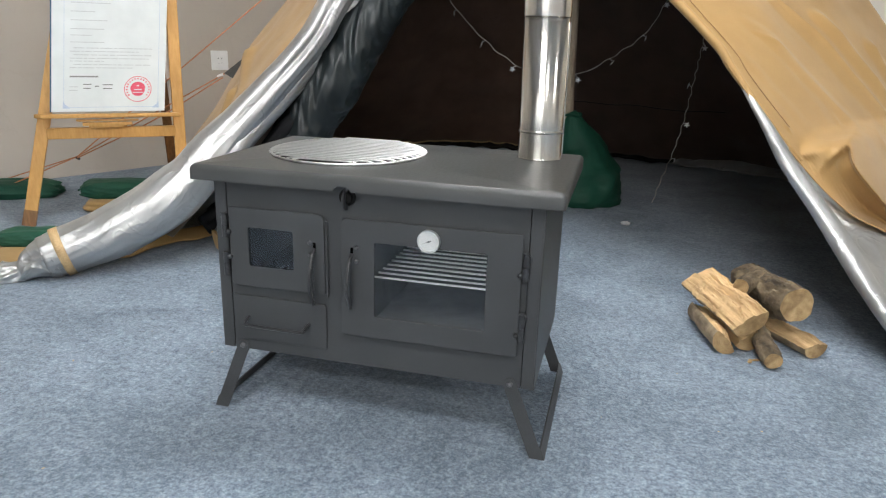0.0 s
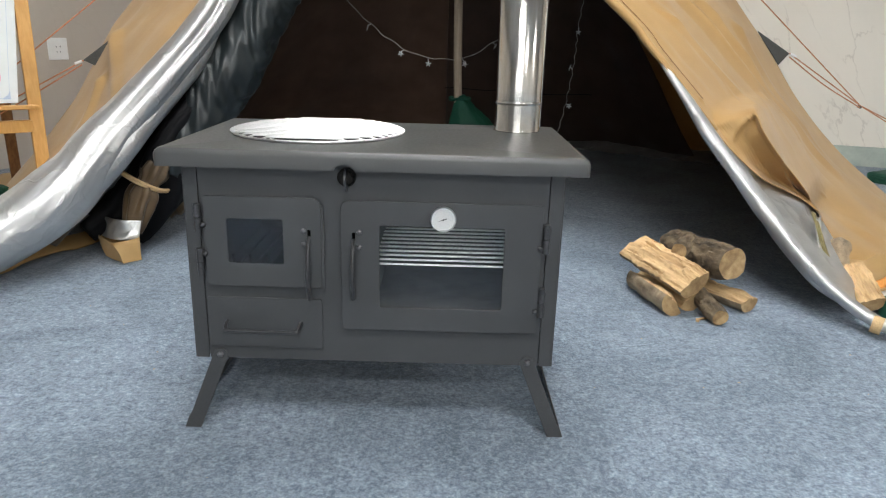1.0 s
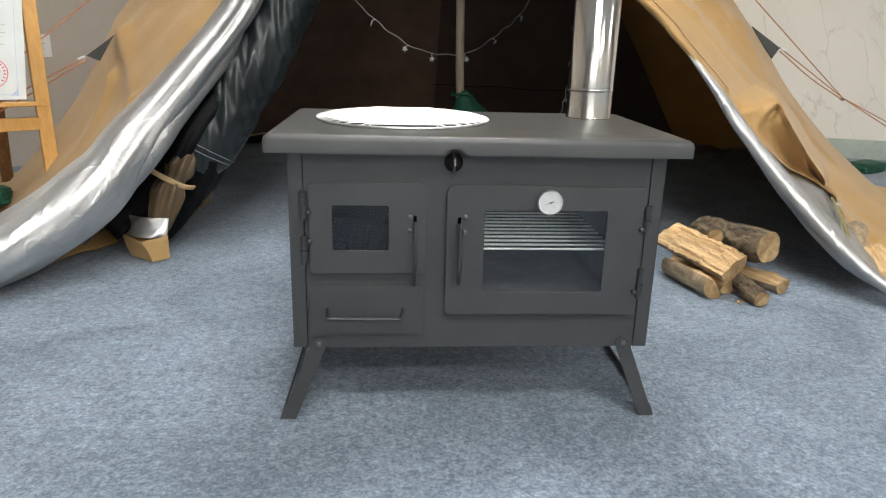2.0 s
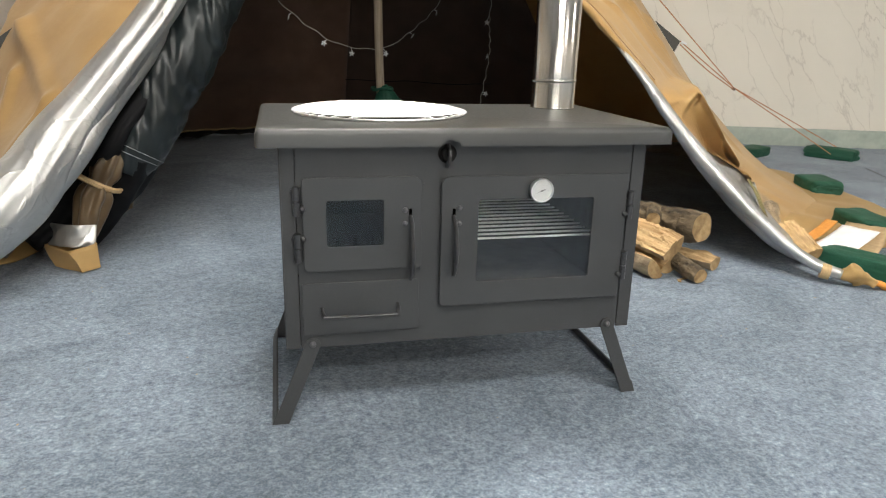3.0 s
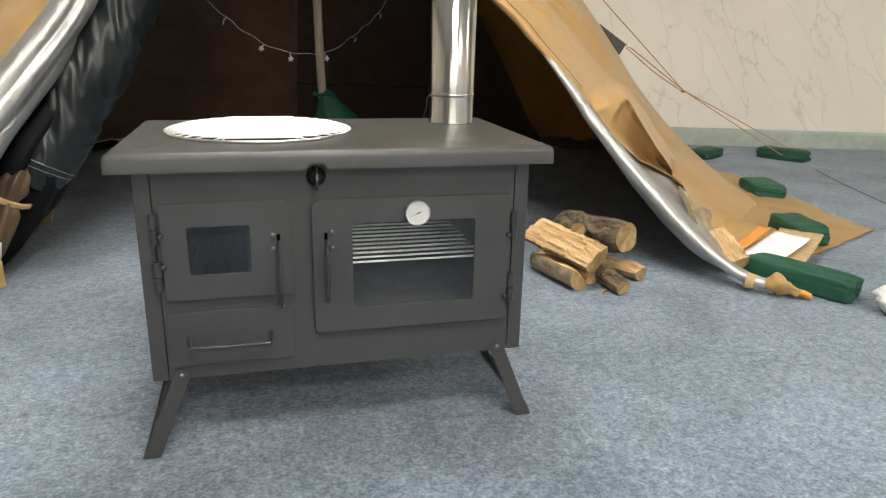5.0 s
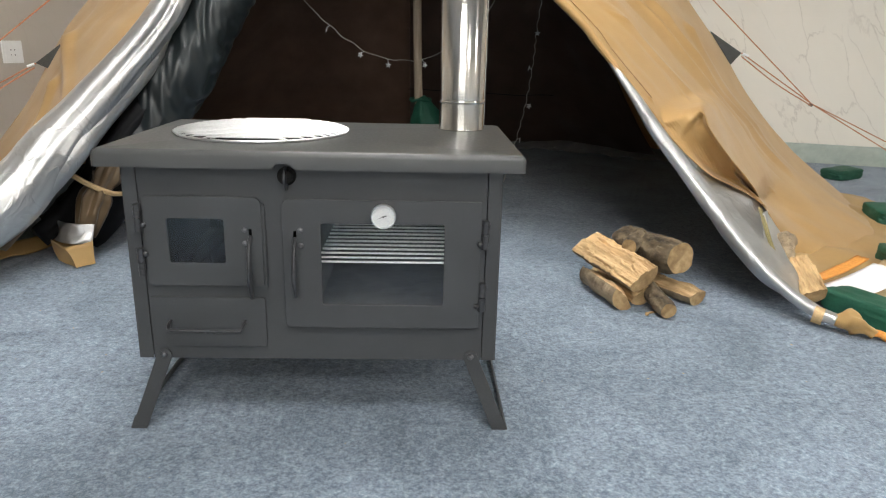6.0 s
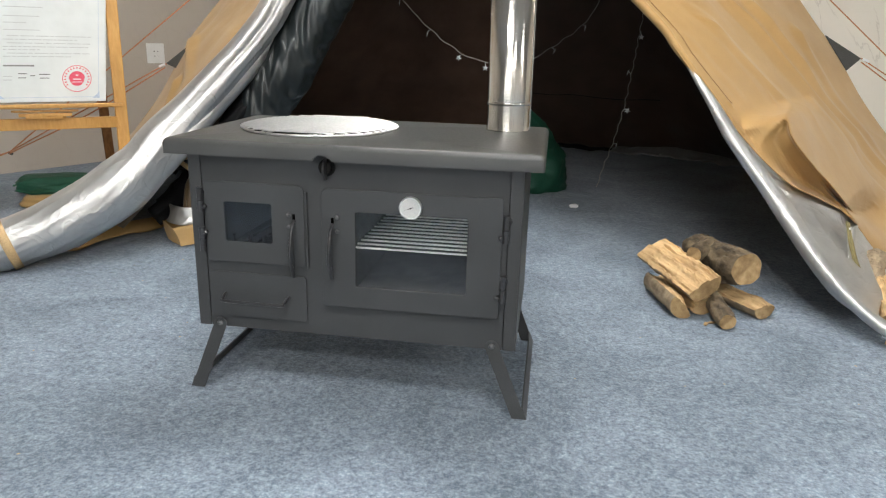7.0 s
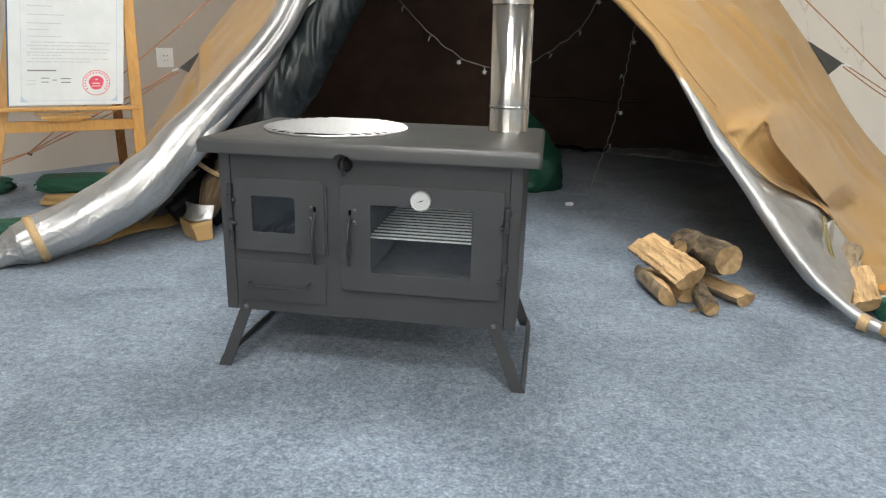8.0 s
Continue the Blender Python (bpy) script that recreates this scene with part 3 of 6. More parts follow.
for a0, a1 in ((W0 + 0.05, 4.90), (4.95, 6.45), (6.50, W1 - 0.05)):
    bm = bmesh.new()
    south_box(bm, a0, a1, 0.058, 0.062, WZ0 + 0.05, WZ1 - 0.05)
    part("pane", bm, oven_glass, window, smooth=0).visible_shadow = False
# glowing panel that feeds light through the added window
bm = bmesh.new()
south_box(bm, W0 - 1.5, W1 + 1.5, 0.9, 0.95, 0.0, 3.2)
solo("backdrop", bm, lamp_panel("fill_glow", 3.2), "glowing fill panel outside the added window", "sky", kind="structure", smooth=0)

# skirting on the far wall, with a rounded upper lip
bm = bmesh.new()
inward = Vector((-ALONG.y, ALONG.x, 0))
inward = inward if inward.dot((P0 + P2) / 2 - P0) > 0 else -inward
prof = [(0.0, 0.0), (0.016, 0.0), (0.016, 0.085), (0.012, 0.10), (0.006, 0.108), (0.0, 0.11)]
ends = []
for s in (0.02, 7.98):
    ends.append([bm.verts.new(CORNER + ALONG * s + inward * (d + 0.002) + Vector((0, 0, z + 0.001))) for d, z in prof])
for i in range(len(prof)):
    j = (i + 1) % len(prof)
    bm.faces.new((ends[0][i], ends[0][j], ends[1][j], ends[1][i]))
bm.faces.new(ends[0])
bm.faces.new(ends[1])
solo("baseboard", bm, skirting, "pale grey-green skirting board along the wall", "skirting board", kind="structure", smooth=30)

# flat ceiling lights
for a, d in ((0.05, 0.85), (0.15, -1.7), (4.3, -1.0), (2.4, -3.6), (0.2, -3.9), (-0.25, -6.12), (2.05, -6.86)):
    c = Vector((a, d, HIGH))
    turn = Matrix.Translation(c) @ Matrix.Rotation(math.atan2(ALONG.y, ALONG.x), 4, "Z")
    lamp = thing("ceiling_light", c, "flat white ceiling light panel in a thin frame", "ceiling light", "ceiling lights")
    bm = bmesh.new()
    box(bm, (-0.57, -0.27, -0.022), (0.57, 0.27, -0.012), turn)
    part("diffuser", bm, panel_light, lamp, smooth=0)
    bm = bmesh.new()
    for lo, hi in (((-0.6, -0.3, -0.03), (0.6, -0.272, -0.001)), ((-0.6, 0.272, -0.03), (0.6, 0.3, -0.001)),
                   ((-0.6, -0.272, -0.03), (-0.572, 0.272, -0.001)), ((0.572, -0.272, -0.03), (0.6, 0.272, -0.001))):
        box(bm, lo, hi, turn)
    part("frame", bm, plastic_white, lamp, smooth=0)

# ---- the stove ----
FRONT, BACK = 0.027, 0.372          # front and rear faces of the body
DOOR = FRONT - 0.0105               # outer face of the doors
HALF, LOW, TOP = 0.294, 0.131, 0.481
stove = thing("wood_stove", (0, 0.2, 0), "matte dark grey steel wood stove with oven on folding legs", "stove")

# top plate: rolled edge, cooking hole, notch for the damper
GRATE = (-0.117, 0.225)
bm = bmesh.new()
edge = []
for x, y in rr(-0.325, 0.325, 0.0, 0.397, 0.006, 4):
    edge.append((x, y))
line = []
for (x0, y0), (x1, y1) in zip(edge, edge[1:] + edge[:1]):
    L = math.hypot(x1 - x0, y1 - y0)
    n = max(1, int(L / 0.012))
    if L > 0.5 and y0 < 0.01:
        n = int(L / 0.003)
    for k in range(n):
        line.append((x0 + (x1 - x0) * k / n, y0 + (y1 - y0) * k / n))
rings = []
for kind in ("under", "rim", "flat", "r1", "r2", "r3", "low", "lip", "lip2", "inner"):
    ring = []
    for x, y in line:
        cx, cy = GRATE
        if kind in ("under", "rim"):
            a = math.atan2(y - cy, x - cx)
            p = (cx + 0.138 * math.cos(a), cy + 0.138 * math.sin(a), TOP - (0.012 if kind == "under" else 0.0))
        else:
            inset, drop = {"flat": (0.009, 0.0), "r1": (0.005, 0.001), "r2": (0.0018, 0.004), "r3": (0.0, 0.009), "low": (0.0, 0.027), "lip": (0.002, 0.027),
                           "lip2": (0.002, 0.006), "inner": (0.05, 0.004)}[kind]
            qx = x - math.copysign(inset, x) if abs(abs(x) - 0.325) < 0.007 else x * (1 - inset / 0.325)
            qy = y + inset if y < 0.006 else (y - inset if y > 0.391 else 0.1985 + (y - 0.1985) * (1 - inset / 0.1985))
            z = TOP - drop
            if kind in ("low", "lip") and y < 0.004 and abs(x + 0.041) < 0.0155:
                z += math.sqrt(0.0155 ** 2 - (x + 0.041) ** 2) * 0.6
            p = (qx, qy, z)
        ring.append(bm.verts.new(p))
    rings.append(ring)
for A, B in zip(rings, rings[1:]):
    for k in range(len(A)):
        bm.faces.new((A[k], A[(k + 1) % len(A)], B[(k + 1) % len(A)], B[k]))
part("top_plate", bm, paint_top, stove, "dark grey top plate with rolled edge", smooth=50)

# body sheets
for s in (-1, 1):
    bm = bmesh.new()
    box(bm, (min(s * HALF, s * (HALF - 0.002)), FRONT, LOW), (max(s * HALF, s * (HALF - 0.002)), BACK, 0.456))
    xa, xb = sorted((s * (HALF - 0.002), s * 0.2714))
    box(bm, (xa, FRONT, LOW), (xb, FRONT + 0.002, 0.456))
    part("side_panel", bm, paint, stove, smooth=0, bevel=0.0008)
bm = bmesh.new()
box(bm, (-HALF + 0.002, BACK - 0.002, LOW), (HALF - 0.002, BACK, 0.456))
part("back_panel", bm, paint, stove, smooth=0)
bm = bmesh.new()
box(bm, (-HALF + 0.002, FRONT + 0.004, LOW + 0.004), (HALF - 0.002, BACK - 0.002, LOW + 0.006))
part("bottom_panel", bm, paint, stove, smooth=0)

# front sheet with the two openings
bm = bmesh.new()
xs = (-0.2702, -0.240, -0.125, -0.003, 0.216, 0.2702)
zs = (LOW, 0.222, 0.290, 0.378, 0.384, 0.458)
open_cells = {(1, 2), (1, 3), (3, 1), (3, 2)}
for i in range(5):
    for j in range(5):
        if (i, j) not in open_cells:
            box(bm, (xs[i], FRONT + 0.001, zs[j]), (xs[i + 1], FRONT + 0.003, zs[j + 1]))
bmesh.ops.remove_doubles(bm, verts=bm.verts, dist=1e-5)
part("front_panel", bm, paint, stove, smooth=0)


def cavity(name, lo, hi, mat):
    """A box open towards the front."""
    bm = bmesh.new()
    vs = box(bm, lo, hi)
    bm.faces.ensure_lookup_table()
    bmesh.ops.delete(bm, geom=[bm.faces[2]], context="FACES_ONLY")
    ob = part(name, bm, mat, stove, smooth=0)
    thicken(ob, 0.0015, offset=1.0)
    return ob


cavity("oven_liner", (-0.003, FRONT + 0.003, 0.212), (0.232, 0.35, 0.40), inner_steel)
cavity("firebox_liner", (-0.262, FRONT + 0.003, 0.268), (-0.05, 0.35, 0.45), black_in)


def rivets(parent, places, r=0.0042, y=0.016):
    for x, z in places:
        bm = bmesh.new()
        disc(bm, (x, y, z), (0, -1, 0), r, 0.0012, 14, r * 0.55)
        part("rivet", bm, bolt_steel, parent, "small round steel rivet")


def hinge(parent, x, z0, z1, tab):
    """Two knuckles on one pin with a weld tab set below the middle by tab."""
    zm = (z0 + z1) / 2
    bm = bmesh.new()
    rod(bm, (x, FRONT - 0.0115, z0), (x, FRONT - 0.0115, zm - 0.0008), 0.0054, 14)
    part("lower_knuckle", bm, handle_steel, parent)
    bm = bmesh.new()
    rod(bm, (x, FRONT - 0.0115, zm + 0.0008), (x, FRONT - 0.0115, z1), 0.0054, 14)
    part("upper_knuckle", bm, handle_steel, parent)
    bm = bmesh.new()
    rod(bm, (x, FRONT - 0.0115, z0 + 0.002), (x, FRONT - 0.0115, z1 - 0.002), 0.0028, 10)
    part("hinge_pin", bm, bolt_steel, parent)
    bm = bmesh.new()
    sgn = 1 if x < 0 else -1
    disc(bm, (x + sgn * 0.0085, FRONT - 0.0115, zm - tab), (0, -1, 0), 0.0045, 0.003, 12, 0.003)
    disc(bm, (x - sgn * 0.003, FRONT, zm + 0.012), (0, -1, 0), 0.006, 0.003, 12, 0.001)
    part("weld_tab", bm, handle_steel, parent)


def pull(parent, x, z1, z0):
    """A bent steel strip that stands off the door as a narrow loop."""
    bm = bmesh.new()
    y = DOOR
    outer = [(x, y, z1), (x, y - 0.014, z1 - 0.012), (x, y - 0.024, z1 - 0.04), (x, y - 0.026, z1 - 0.065), (x, y - 0.020, z0 + 0.02), (x, y - 0.012, z0)]
    sweep(bm, even(outer, 20), lambda u: 0.0033, 8)
    inner = [(x, y - 0.012, z0), (x, y - 0.011, z0 + 0.025), (x, y - 0.012, z1 - 0.05), (x, y - 0.013, z1 - 0.014)]
    sweep(bm, even(inner, 14), 0.0024, 8)
    part("handle", bm, handle_steel, parent, "bent bare steel strip handle")
    # flat plate, coloured near black for the shade inside an open slot
    bm = bmesh.new()
    plate(bm, rr(x - 0.0024, x + 0.0024, z1 + 0.001, z1 + 0.012, 0.001, 2), y - 0.0012, y - 0.0004)
    part("latch_slot", bm, slot_depth_black, parent, "latch slot, its depth darkened as a flat black plate")


# fire door
bm = bmesh.new()
plate(bm, rr(-0.262, -0.081, 0.262, 0.407, (0.008, 0.004, 0.012, 0.004), 6), DOOR, DOOR + 0.0035, rr(-0.227, -0.140, 0.300, 0.372, 0.004, 6))
door = part("firebox_door", bm, paint, stove, bevel=0.0008)
bm = bmesh.new()
plate(bm, rr(-0.234, -0.133, 0.293, 0.379, 0.003, 3), DOOR + 0.0038, DOOR + 0.005)
g = part("window_pane", bm, oven_glass, door, "clear heat-proof glass pane", smooth=0)
g.visible_shadow = False
# black plate added so that the gap behind the door looks shaded
bm = bmesh.new()
plate(bm, rr(-0.257, -0.0865, 0.267, 0.402, 0.006, 4), DOOR + 0.0036, FRONT + 0.0008, rr(-0.236, -0.131, 0.291, 0.381, 0.004, 4))
part("gap_shade", bm, black_in, door, "added black plate that shades the gap behind the door", smooth=0)
pull(door, -0.099, 0.345, 0.246)
rivets(door, ((-0.1075, 0.3555), (-0.1075, 0.334)))
hinge(door, -0.2705, 0.351, 0.394, 0.011)
hinge(door, -0.2705, 0.279, 0.323, -0.014)
bm = bmesh.new()
box(bm, (-0.0812, FRONT - 0.006, 0.257), (-0.0772, FRONT - 0.003, 0.395))
part("door_lip", bm, paint, door, smooth=0)

# oven door
bm = bmesh.new()
plate(bm, rr(-0.050, 0.262, 0.193, 0.405, (0.008, 0.004, 0.004, 0.012), 6), DOOR, DOOR + 0.0035, rr(0.010, 0.204, 0.232, 0.367, 0.004, 6))
odoor = part("oven_door", bm, paint, stove, bevel=0.0008)
bm = bmesh.new()
plate(bm, rr(0.003, 0.211, 0.225, 0.374, 0.003, 3), DOOR + 0.0038, DOOR + 0.005)
g = part("window_pane", bm, oven_glass, odoor, "clear heat-proof glass pane", smooth=0)
g.visible_shadow = False
# the oven door's gap is darkened by an added black plate too
bm = bmesh.new()
plate(bm, rr(-0.0445, 0.2565, 0.1985, 0.3995, 0.006, 4), DOOR + 0.0036, FRONT + 0.0008, rr(0.001, 0.213, 0.223, 0.376, 0.004, 4))
part("gap_shade", bm, black_in, odoor, "added black plate that shades the gap behind the door", smooth=0)
pull(odoor, -0.0300, 0.343, 0.249)
rivets(odoor, ((-0.0212, 0.356), (-0.0212, 0.331)))
hinge(odoor, 0.2685, 0.330, 0.376, 0.015)
hinge(odoor, 0.2670, 0.224, 0.272, 0.015)

# thermometer on the oven door
gx, gz, gy = 0.1085, 0.3825, DOOR
bm = bmesh.new()
rings = []
for y, r in ((0.0, 0.0165), (-0.007, 0.0165), (-0.0085, 0.0195), (-0.013, 0.0195), (-0.0145, 0.0187), (-0.0145, 0.0172), (-0.0125, 0.0168)):
    rings.append([bm.verts.new((gx + r * math.cos(2 * math.pi * k / 40), gy + y, gz + r * math.sin(2 * math.pi * k / 40))) for k in range(40)])
for A, B in zip(rings, rings[1:]):
    for k in range(40):
        bm.faces.new((A[k], A[(k + 1) % 40], B[(k + 1) % 40], B[k]))
gauge = part("thermometer", bm, chrome, odoor, "round oven thermometer with chrome rim and white dial")
bm = bmesh.new()
disc(bm, (gx, gy - 0.0118, gz), (0, -1, 0), 0.0169, 0.0006, 40)
part("dial", bm, white_enamel, gauge, "white dial")
bm = bmesh.new()
for k in range(25):
    a = radians(225 - 270 * k / 24)
    r0, r1, w = 0.0150, (0.0126 if k % 4 == 0 else 0.0138), (0.00022 if k % 4 == 0 else 0.00014)
    d, n = Vector((math.cos(a), 0, math.sin(a))), Vector((-math.sin(a), 0, math.cos(a)))
    c = Vector((gx, gy - 0.0126, gz))
    vs = [bm.verts.new(c + d * r + n * q) for r, q in ((r0, -w), (r0, w), (r1, w), (r1, -w))]
    bm.faces.new(vs)
for k in range(7):
    a = radians(225 - 45 * k)
    d = Vector((math.cos(a), 0, math.sin(a)))
    c = Vector((gx, gy - 0.0126, gz)) + d * 0.0105
    bm.faces.new([bm.verts.new(c + Vector((q, 0, w))) for q, w in ((-0.0011, -0.0006), (0.0011, -0.0006), (0.0011, 0.0006), (-0.0011, 0.0006))])
part("dial_marks", bm, grey_ink, gauge, "grey dial marks", smooth=0)
bm = bmesh.new()
tip, tail = Vector((-0.0110, 0, -0.0042)), Vector((0.0050, 0, 0.0019))
side = Vector((tip.z, 0, -tip.x)).normalized() * 0.0005
c = Vector((gx, gy - 0.0134, gz))
bm.faces.new([bm.verts.new(c + v) for v in (tip, tail + side * 1.6, tail - side * 1.6)])
disc(bm, c + Vector((0, 0.0006, 0)), (0, -1, 0), 0.0014, 0.001, 12)
part("needle", bm, ink, gauge, "black needle")

# ash drawer
bm = bmesh.new()
plate(bm, rr(-0.2665, -0.083, 0.154, 0.240, (0.002, 0.002, 0.005, 0.002), 4), FRONT - 0.004, FRONT - 0.001)
drawer = part("ash_drawer", bm, paint, stove, bevel=0.0006)
bm = bmesh.new()
y = FRONT - 0.004
sweep(bm, even([(-0.237, y, 0.1985), (-0.2365, y - 0.010, 0.197), (-0.234, y - 0.020, 0.1925), (-0.226, y - 0.022, 0.1915), (-0.13, y - 0.022, 0.1905), (-0.121, y - 0.020, 0.1925), (-0.1175, y - 0.010, 0.198), (-0.117, y, 0.199)], 40), 0.0028, 10)
part("drawer_handle", bm, handle_steel, drawer, "thin bent steel rod handle")

# damper knob under the top plate
bm = bmesh.new()
disc(bm, (-0.041, FRONT + 0.001, 0.4395), (0, -1, 0), 0.0145, 0.0035, 28)
disc(bm, (-0.041, FRONT - 0.0025, 0.4395), (0, -1, 0), 0.0105, 0.008, 24, 0.002)
knob = part("damper_knob", bm, black_in, stove, "round black damper knob with flat fin")
bm = bmesh.new()
fin = [(0.0, 0.455), (-0.010, 0.4535), (-0.018, 0.447), (-0.021, 0.438), (-0.018, 0.428), (-0.010, 0.420), (0.0, 0.4185)]
for s in (-0.0016, 0.0016):
    bm.faces.new([bm.verts.new((-0.041 + s, FRONT - 0.004 + y, z)) for y, z in fin])
bm.verts.ensure_lookup_table()
for k in range(7):
    bm.faces.new((bm.verts[k], bm.verts[(k + 1) % 7], bm.verts[7 + (k + 1) % 7], bm.verts[7 + k]))
part("knob_fin", bm, handle_steel, knob, smooth=0)


# folding legs: strap down, foot bar back, strap up
def strap(bm, a, b, w, t, y):
    """A flat bar in the x-z plane from a to b with a rounded upper end and a level foot."""
    ax, az = a
    bx, bz = b
    d = Vector((bx - ax, 0, bz - az)).normalized()
    n = Vector((-d.z, 0, d.x))
    pts = []
    for k in range(9):
        ang = radians(180 * k / 8)
        p = Vector((ax, 0, az)) + n * (w * math.cos(ang)) - d * (w * math.sin(ang))
        pts.append((p.x, p.z))
    for sgn in (-1, 1):
        p = Vector((bx, 0, bz)) + n * (sgn * w)
        p -= d * ((p.z - 0.0005) / d.z)
        pts.append((p.x, p.z))
    plate(bm, pts, y, y + t)


for s in (-1, 1):
    bm = bmesh.new()
    strap(bm, (s * 0.2525, 0.137), (s * 0.3075, 0.0), 0.0118, 0.003, FRONT - 0.003)
    leg = part("front_leg", bm, paint, stove, bevel=0.0006)
    bm = bmesh.new()
    disc(bm, (s * 0.2525, FRONT - 0.003, 0.1385), (0, -1, 0), 0.0052, 0.002, 16, 0.003)
    part("leg_bolt", bm, bolt_steel, leg, "domed steel bolt")
    bm = bmesh.new()
    strap(bm, (s * 0.2525, 0.137), (s * 0.3075, 0.0), 0.0118, 0.003, BACK + 0.001)
    part("rear_leg", bm, paint, stove, bevel=0.0006)
    bm = bmesh.new()
    sec = [(s * 0.3215, 0.0005), (s * 0.3185, 0.0005), (s * 0.3105, 0.0215), (s * 0.3135, 0.0225)]
    A = [bm.verts.new((x, FRONT - 0.003, z)) for x, z in sec]
    B = [bm.verts.new((x, BACK + 0.004, z)) for x, z in sec]
    for k in range(4):
        bm.faces.new((A[k], A[(k + 1) % 4], B[(k + 1) % 4], B[k]))
    bm.faces.new(A)
    bm.faces.new(B)
    part("foot_bar", bm, paint, stove, bevel=0.0005)

# stove pipe: collar, lower length, joint, upper length
PX, PY = 0.2425, 0.322


def lathe(bm, prof, cx, cy, n=56, lean=(0.0, 0.0)):
    rings = [[bm.verts.new((cx + lean[0] * (z - TOP) + r * math.cos(2 * math.pi * k / n), cy + lean[1] * (z - TOP) + r * math.sin(2 * math.pi * k / n), z)) for k in range(n)] for r, z in prof]
    for A, B in zip(rings, rings[1:]):
        for k in range(n):
            bm.faces.new((A[k], A[(k + 1) % n], B[(k + 1) % n], B[k]))


LEAN = (-0.006, -0.035)
bm = bmesh.new()
lathe(bm, [(0.0440, TOP + 0.0005), (0.0432, TOP + 0.002), (0.0430, TOP + 0.003), (0.0428, 0.5305), (0.0428, 0.5315), (0.0440, 0.5330), (0.0442, 0.5345), (0.0440, 0.5360), (0.0426, 0.5375), (0.0426, 0.5385), (0.0422, 0.77)], PX, PY, lean=LEAN)
pipe = part("stovepipe", bm, steel_pipe, stove, "polished stainless stovepipe with a beaded joint")
thicken(pipe, 0.0008)
bm = bmesh.new()
lathe(bm, [(0.0425, 0.743), (0.0437, 0.744), (0.0438, 0.745), (0.0436, 0.757), (0.0434, 1.6), (0.0438, 1.62)], PX, PY, lean=LEAN)
upper = part("pipe_section", bm, steel_pipe, pipe, "upper pipe length")
thicken(upper, 0.0008)
bm = bmesh.new()
rod(bm, (PX + 0.0436, PY, 0.484), (PX + 0.0436 - 0.0012, PY - 0.009, 0.735), 0.0012, 6)
part("pipe_seam", bm, steel_pipe, pipe)

# round grill over the cooking hole
grate = thing("grill_grate", (GRATE[0], GRATE[1], TOP), "round chrome wire grill over the cooking hole", "grill")
bm = bmesh.new()
sweep(bm, [Vector((GRATE[0] + 0.148 * math.cos(radians(a)), GRATE[1] + 0.148 * math.sin(radians(a)), TOP + 0.0026)) for a in range(0, 361, 5)], 0.0021, 8, caps=False)
part("outer_ring", bm, chrome, grate)
for sx in (-0.055, 0.055):
    bm = bmesh.new()
    h = math.sqrt(0.148 ** 2 - sx ** 2)
    rod(bm, (GRATE[0] + sx, GRATE[1] - h, TOP + 0.0030), (GRATE[0] + sx, GRATE[1] + h, TOP + 0.0030), 0.002, 8)
    part("cross_bar", bm, chrome, grate)
for k in range(17):
    off = -0.136 + 0.017 * k
    h = math.sqrt(0.152 ** 2 - off ** 2)
    bm = bmesh.new()
    zb = TOP + 0.0072
    sweep(bm, even([(GRATE[0] - h, GRATE[1] + off, zb - 0.003), (GRATE[0] - h + 0.008, GRATE[1] + off, zb), (GRATE[0], GRATE[1] + off, zb), (GRATE[0] + h - 0.008, GRATE[1] + off, zb), (GRATE[0] + h, GRATE[1] + off, zb - 0.003)], 14), 0.0015, 8)
    part("bar", bm, chrome, grate)

# wire rack inside the oven
rack = thing("oven_rack", (0.11, 0.19, 0.29), "chrome wire shelf inside the oven", "oven rack")
for k in range(12):
    y = 0.052 + 0.0245 * k
    bm = bmesh.new()
    rod(bm, (-0.0028, y, 0.294), (0.2318, y, 0.294), 0.0019, 12)
    part("bar", bm, rack_wire, rack)


# iron fire grate behind the small window
fire_grate = thing("fire_grate", (-0.16, 0.12, 0.27), "dark iron fire grate inside the firebox", "fire grate")
for k in range(5):
    bm = bmesh.new()
    x = -0.235 + 0.028 * k
    sweep(bm, even([(x, 0.30, 0.274), (x, 0.10, 0.274), (x, 0.075, 0.277), (x, 0.070, 0.299)], 20), 0.0032, 10)
    part("grate_bar", bm, black_in, fire_grate, "iron bar with an upturned end")

# ---- the tent ----
APEX = (0.12, 2.12, 2.2)
tent = thing("tepee_tent", (0.1, 2.1, 0), "tan canvas tepee tent with silver lining, entrance tied open", "tent")

# right front wall, from the entrance hem round to the side
# hem_r and hem_l: unseen top points drawn together to block lamplight
hem_r = [(1.33, 0.98, 0.012), (1.24, 0.97, 0.13), (1.152, 0.93, 0.213), (1.061, 0.90, 0.262), (0.976, 0.88, 0.30), (0.894, 0.88, 0.364), (0.798, 0.90, 0.463), (0.716, 0.92, 0.557), (0.648, 0.98, 0.643), (0.58, 1.05, 0.73), (0.24, 1.28, 1.05), (-0.02, 1.45, 1.28), (0.03, 1.75, 1.62), APEX]
mid_r1 = [(1.50, 1.02, 0.012), (1.36, 1.17, 0.13), (1.22, 1.22, 0.25), (1.12, 1.17, 0.35), (1.00, 1.14, 0.46), (0.88, 1.15, 0.58), (0.80, 1.19, 0.68), (0.72, 1.26, 0.79), (0.48, 1.45, 1.12), APEX]
